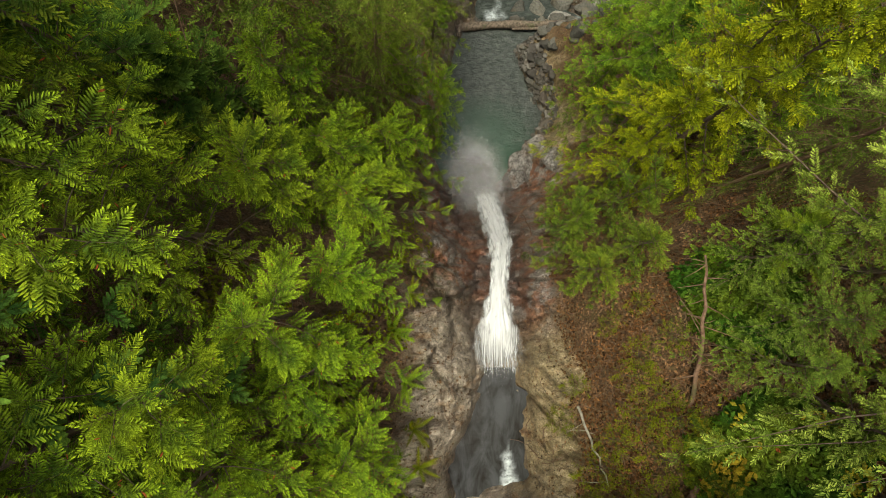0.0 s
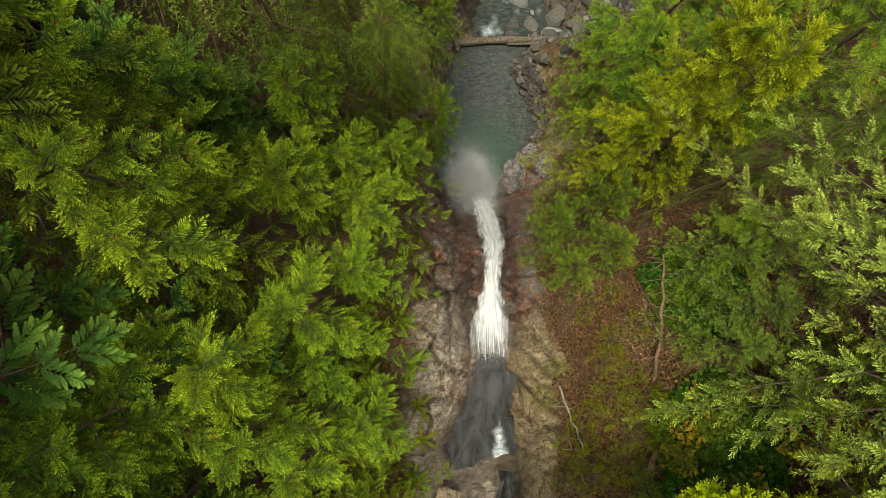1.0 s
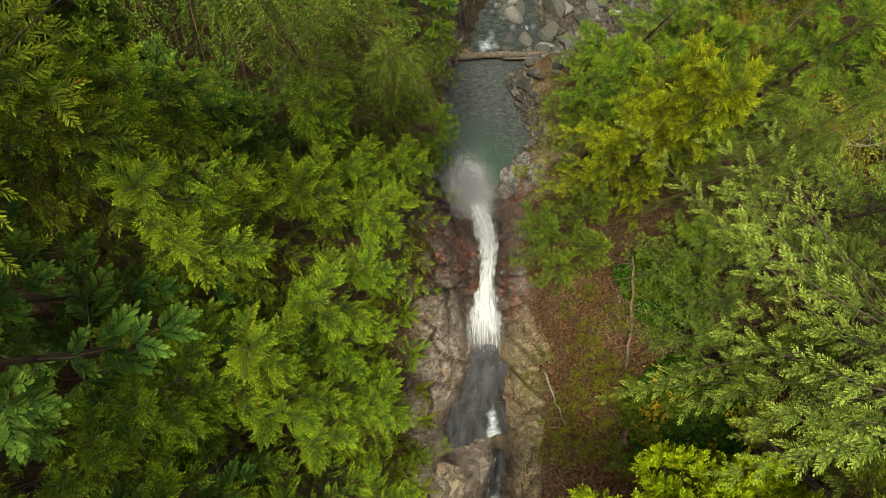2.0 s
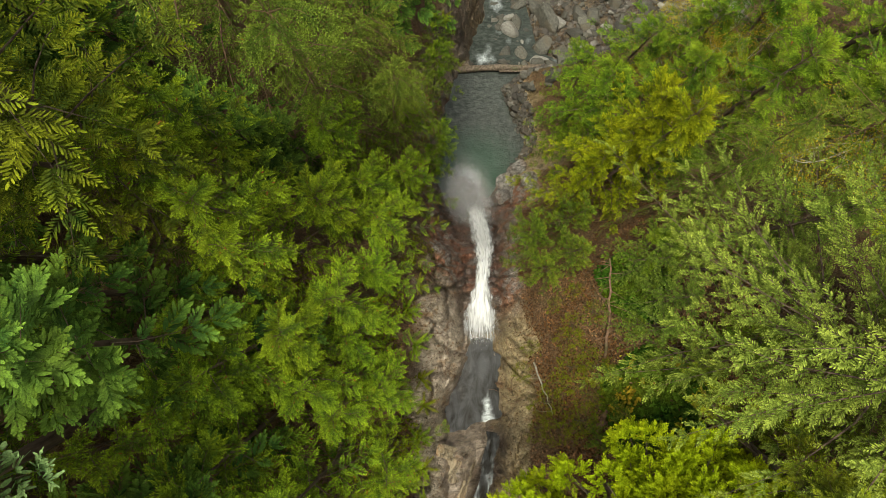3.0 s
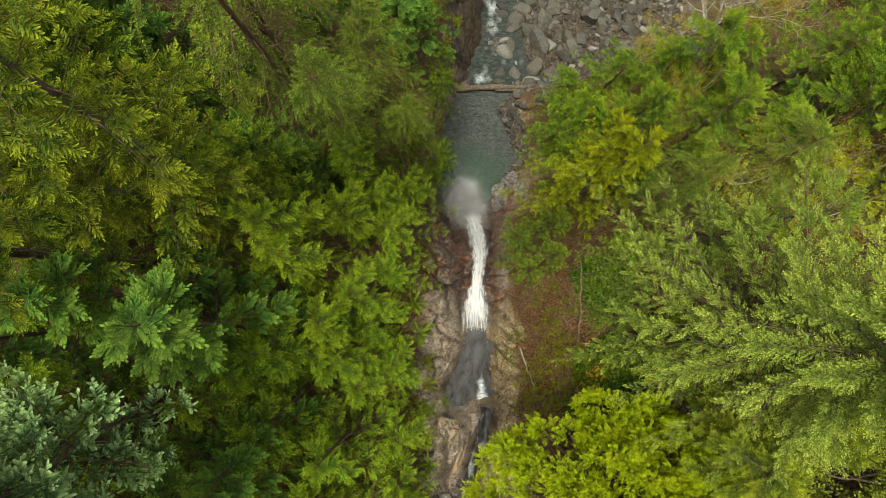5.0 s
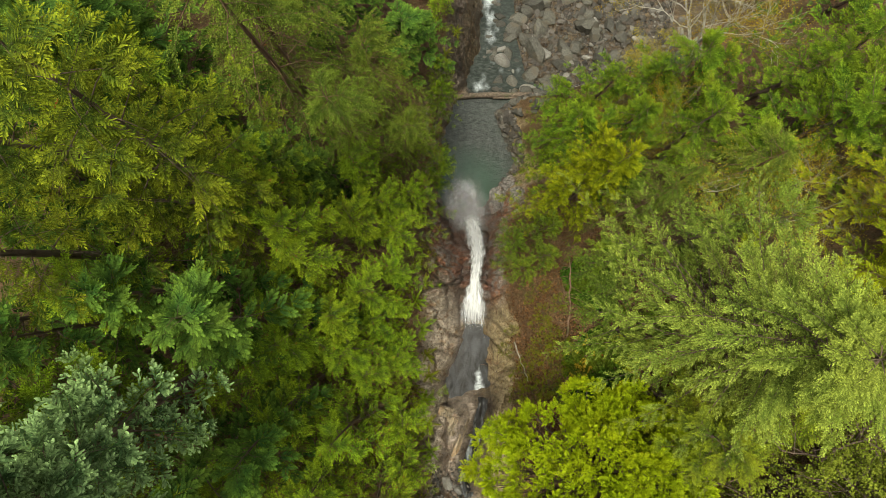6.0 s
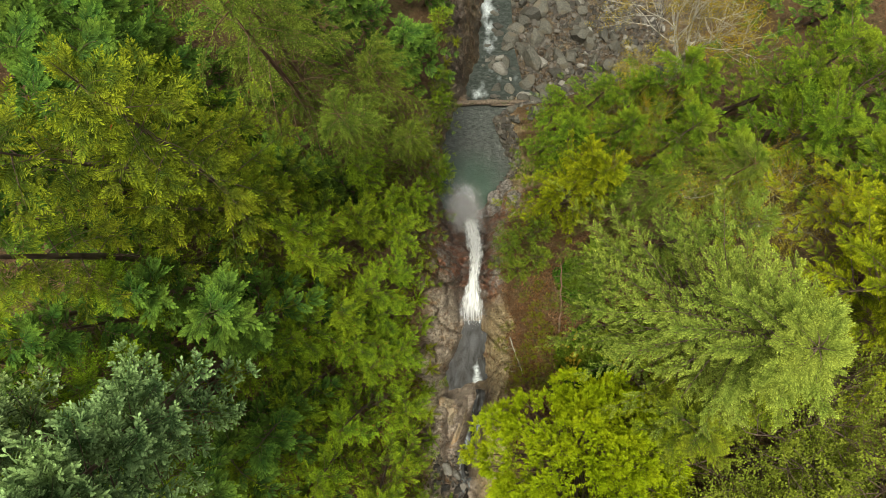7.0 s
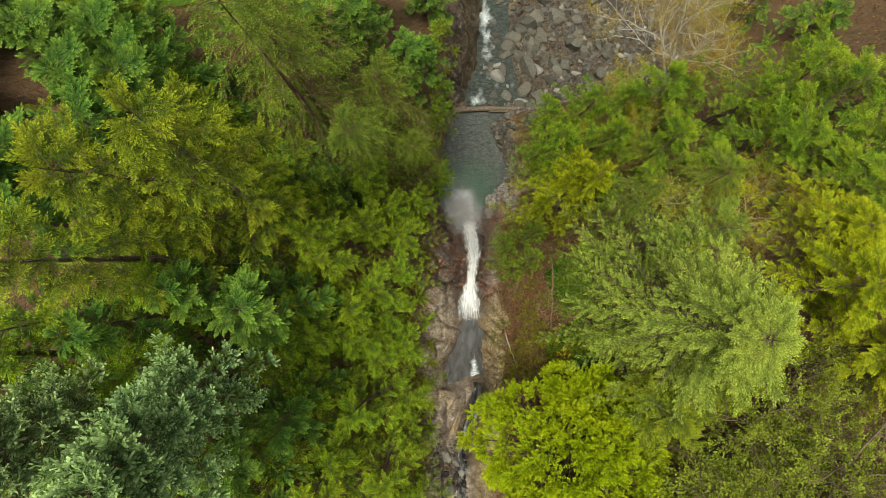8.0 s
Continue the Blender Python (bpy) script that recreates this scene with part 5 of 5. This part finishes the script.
for x, y, size in [(4.5, 10.4, 0.55), (4.9, 11.0, 0.42), (4.2, 11.9, 0.35), (3.6, 12.5, 0.4), (2.4, 12.7, 0.35), (5.3, 12.4, 0.45), (6.3, 11.6, 0.6), (6.5, 15.2, 1.1), (8.0, 15.0, 0.8), (5.0, 15.4, 0.5), (4.2, 16.0, 0.5), (6.4, 18.6, 0.95), (5.9, 20.8, 0.9), (7.6, 17.2, 0.6), (4.0, 17.4, 0.5), (8.9, 16.4, 0.7), (3.5, 15.1, 0.35), (10.2, 17.8, 0.9), (5.2, 19.0, 0.6), (7.4, 22.0, 1.15), (7.6, 19.8, 1.0), (7.3, 17.4, 1.2), (9.3, 17.9, 0.9), (11.2, 20.0, 1.3), (6.2, 13.9, 0.6), (7.0, 13.6, 0.7), (7.9, 14.0, 0.8), (6.6, 13.0, 0.45), (5.6, 12.9, 0.4), (7.4, 12.9, 0.5), (5.2, 13.7, 0.4)]:
    boulder(x, y, size)
for _ in range(230):
    y = R.uniform(14.0, 25)
    x = R.uniform(along(y, EDGE_L) + 0.4, 16)
    boulder(x, y, float(np.clip(R.lognormal(-1.05, 0.5), 0.14, 0.9)), R.uniform() < 0.07)
for _ in range(22):
    boulder(R.uniform(4.6, 7.4), R.uniform(11.2, 13.4), float(R.uniform(0.2, 0.46)))
for _ in range(24):
    boulder(R.uniform(13, 20), R.uniform(16, 22), float(R.uniform(0.15, 0.5)), True)
for _ in range(36):
    y = R.uniform(7.4, 13.2)
    boulder(along(y, EDGE_R) + R.uniform(-1.2, 0.6), y, float(R.uniform(0.14, 0.32)))
for x, y, size, pale in [(0.25, -9.2, 0.34, True), (0.75, -9.6, 0.28, True), (0.1, -10.1, 0.36, False), (0.5, -10.7, 0.4, False), (-0.2, -9.7, 0.25, False), (0.9, -9.0, 0.2, True), (0.3, -11.3, 0.4, False), (0.9, -11.0, 0.25, True)]:
    boulder(x, y, size, pale, 0.2)


def stones(name, count, place, size, mat, label):
    """Loose stones too many to count, as one object."""
    r = np.random.default_rng(count)
    bm = bmesh.new()
    bmesh.ops.create_icosphere(bm, subdivisions=1, radius=1.0)
    unit = np.array([v.co[:] for v in bm.verts])
    tri = np.array([[v.index for v in f.verts] for f in bm.faces])
    bm.free()
    x, y = place(r, count)
    sz = np.clip(r.lognormal(math.log(size), 0.45, count), size * 0.35, size * 3)
    shape = unit[None] * (1 + r.uniform(-0.28, 0.28, (count, len(unit), 1))) * r.uniform(0.6, 1.3, (count, 1, 3)) * np.array([1, 1, 0.7])
    v = np.stack([x, y, height(x, y) + sz * 0.25], 1)[:, None] + shape * sz[:, None, None]
    f = np.arange(count)[:, None, None] * len(unit) + tri[None]
    return tagged(piece(name, mesh_from(name, v.reshape(-1, 3), f.reshape(-1, 3)), mat), label, "stones", kind="stuff")


def on_bar(r, n):
    y = r.uniform(13.8, 26, n)
    return along(y, EDGE_L) + 0.3 + r.uniform(0, 1, n) ** 0.8 * 15, y


def on_bank(r, n):
    y = r.uniform(6.8, 13.4, n)
    return along(y, EDGE_R) + r.uniform(-1.4, 1.0, n) + np.clip(y - 12, 0, 1) * r.uniform(-1, 1.5, n), y


def on_shelf(r, n):
    y = r.uniform(-12, -8.4, n)
    return r.uniform(-0.5, 1.3, n), y


for x, y, size in [(4.0, 5.5, 1.15), (4.5, 6.4, 0.9), (3.6, 4.8, 0.75), (4.9, 5.4, 0.8)]:
    boulder(x, y, size, False, 0.12, "dark rock with pale streaks at the edge of the pool").data = OUTCROP


def slab(x, y, long, wide, thick, turn, mesh, label):
    ob = new("rock_slab", mesh)
    ob.matrix_world = pose(x, y, ground_z(x, y) - 0.34 * thick, R.uniform(-5, 5), R.uniform(-5, 5), turn)
    ob.scale = (1.2 * wide, 1.2 * long, 1.1 * thick)
    tagged(ob, label, "rock")


slab(0.30, -7.15, 1.5, 0.92, 1.05, -24, LEDGES[2], "smooth tan and orange rock slab in the stream bed")
stones("gravel_bar", 4200, on_bar, 0.11, LOOSE, "grey and brown loose stones of the boulder bar")
stones("bank_stones", 1900, on_bank, 0.105, LOOSE, "rusty brown stones along the edge of the pool")
stones("shelf_stones", 260, on_shelf, 0.07, LOOSE, "grey pebbles on the rock shelf")


# ---------------------------------------------------------------- fallen log across the pool's outlet
def fallen_log():
    base = tagged(new("fallen_log"), "weathered split log lying across the outlet of the pool", "log")
    pts = [(1.0 + 5.8 * q, 13.2 + 0.18 * q + 0.05 * math.sin(5 * q), -0.12 + 0.18 * q) for q in np.linspace(0, 1, 24)]
    rad = [0.22 - 0.06 * q + 0.02 * math.sin(17 * q) for q in np.linspace(0, 1, 24)]
    v, f = tubes([(pts, rad)], 12)
    piece("stem", mesh_from("stem", v, f, True), DRIFT, base)
    pts = [(3.6 + 2.7 * q, 13.08 + 0.02 * q, -0.05 + 0.1 * q) for q in np.linspace(0, 1, 10)]
    v, f = tubes([(pts, [0.09 - 0.05 * abs(q - 0.4) for q in np.linspace(0, 1, 10)])], 6)
    piece("splinter", mesh_from("splinter", v, f, True), DRIFT, base, "long pale splinter split off the log")
    return base


fallen_log()
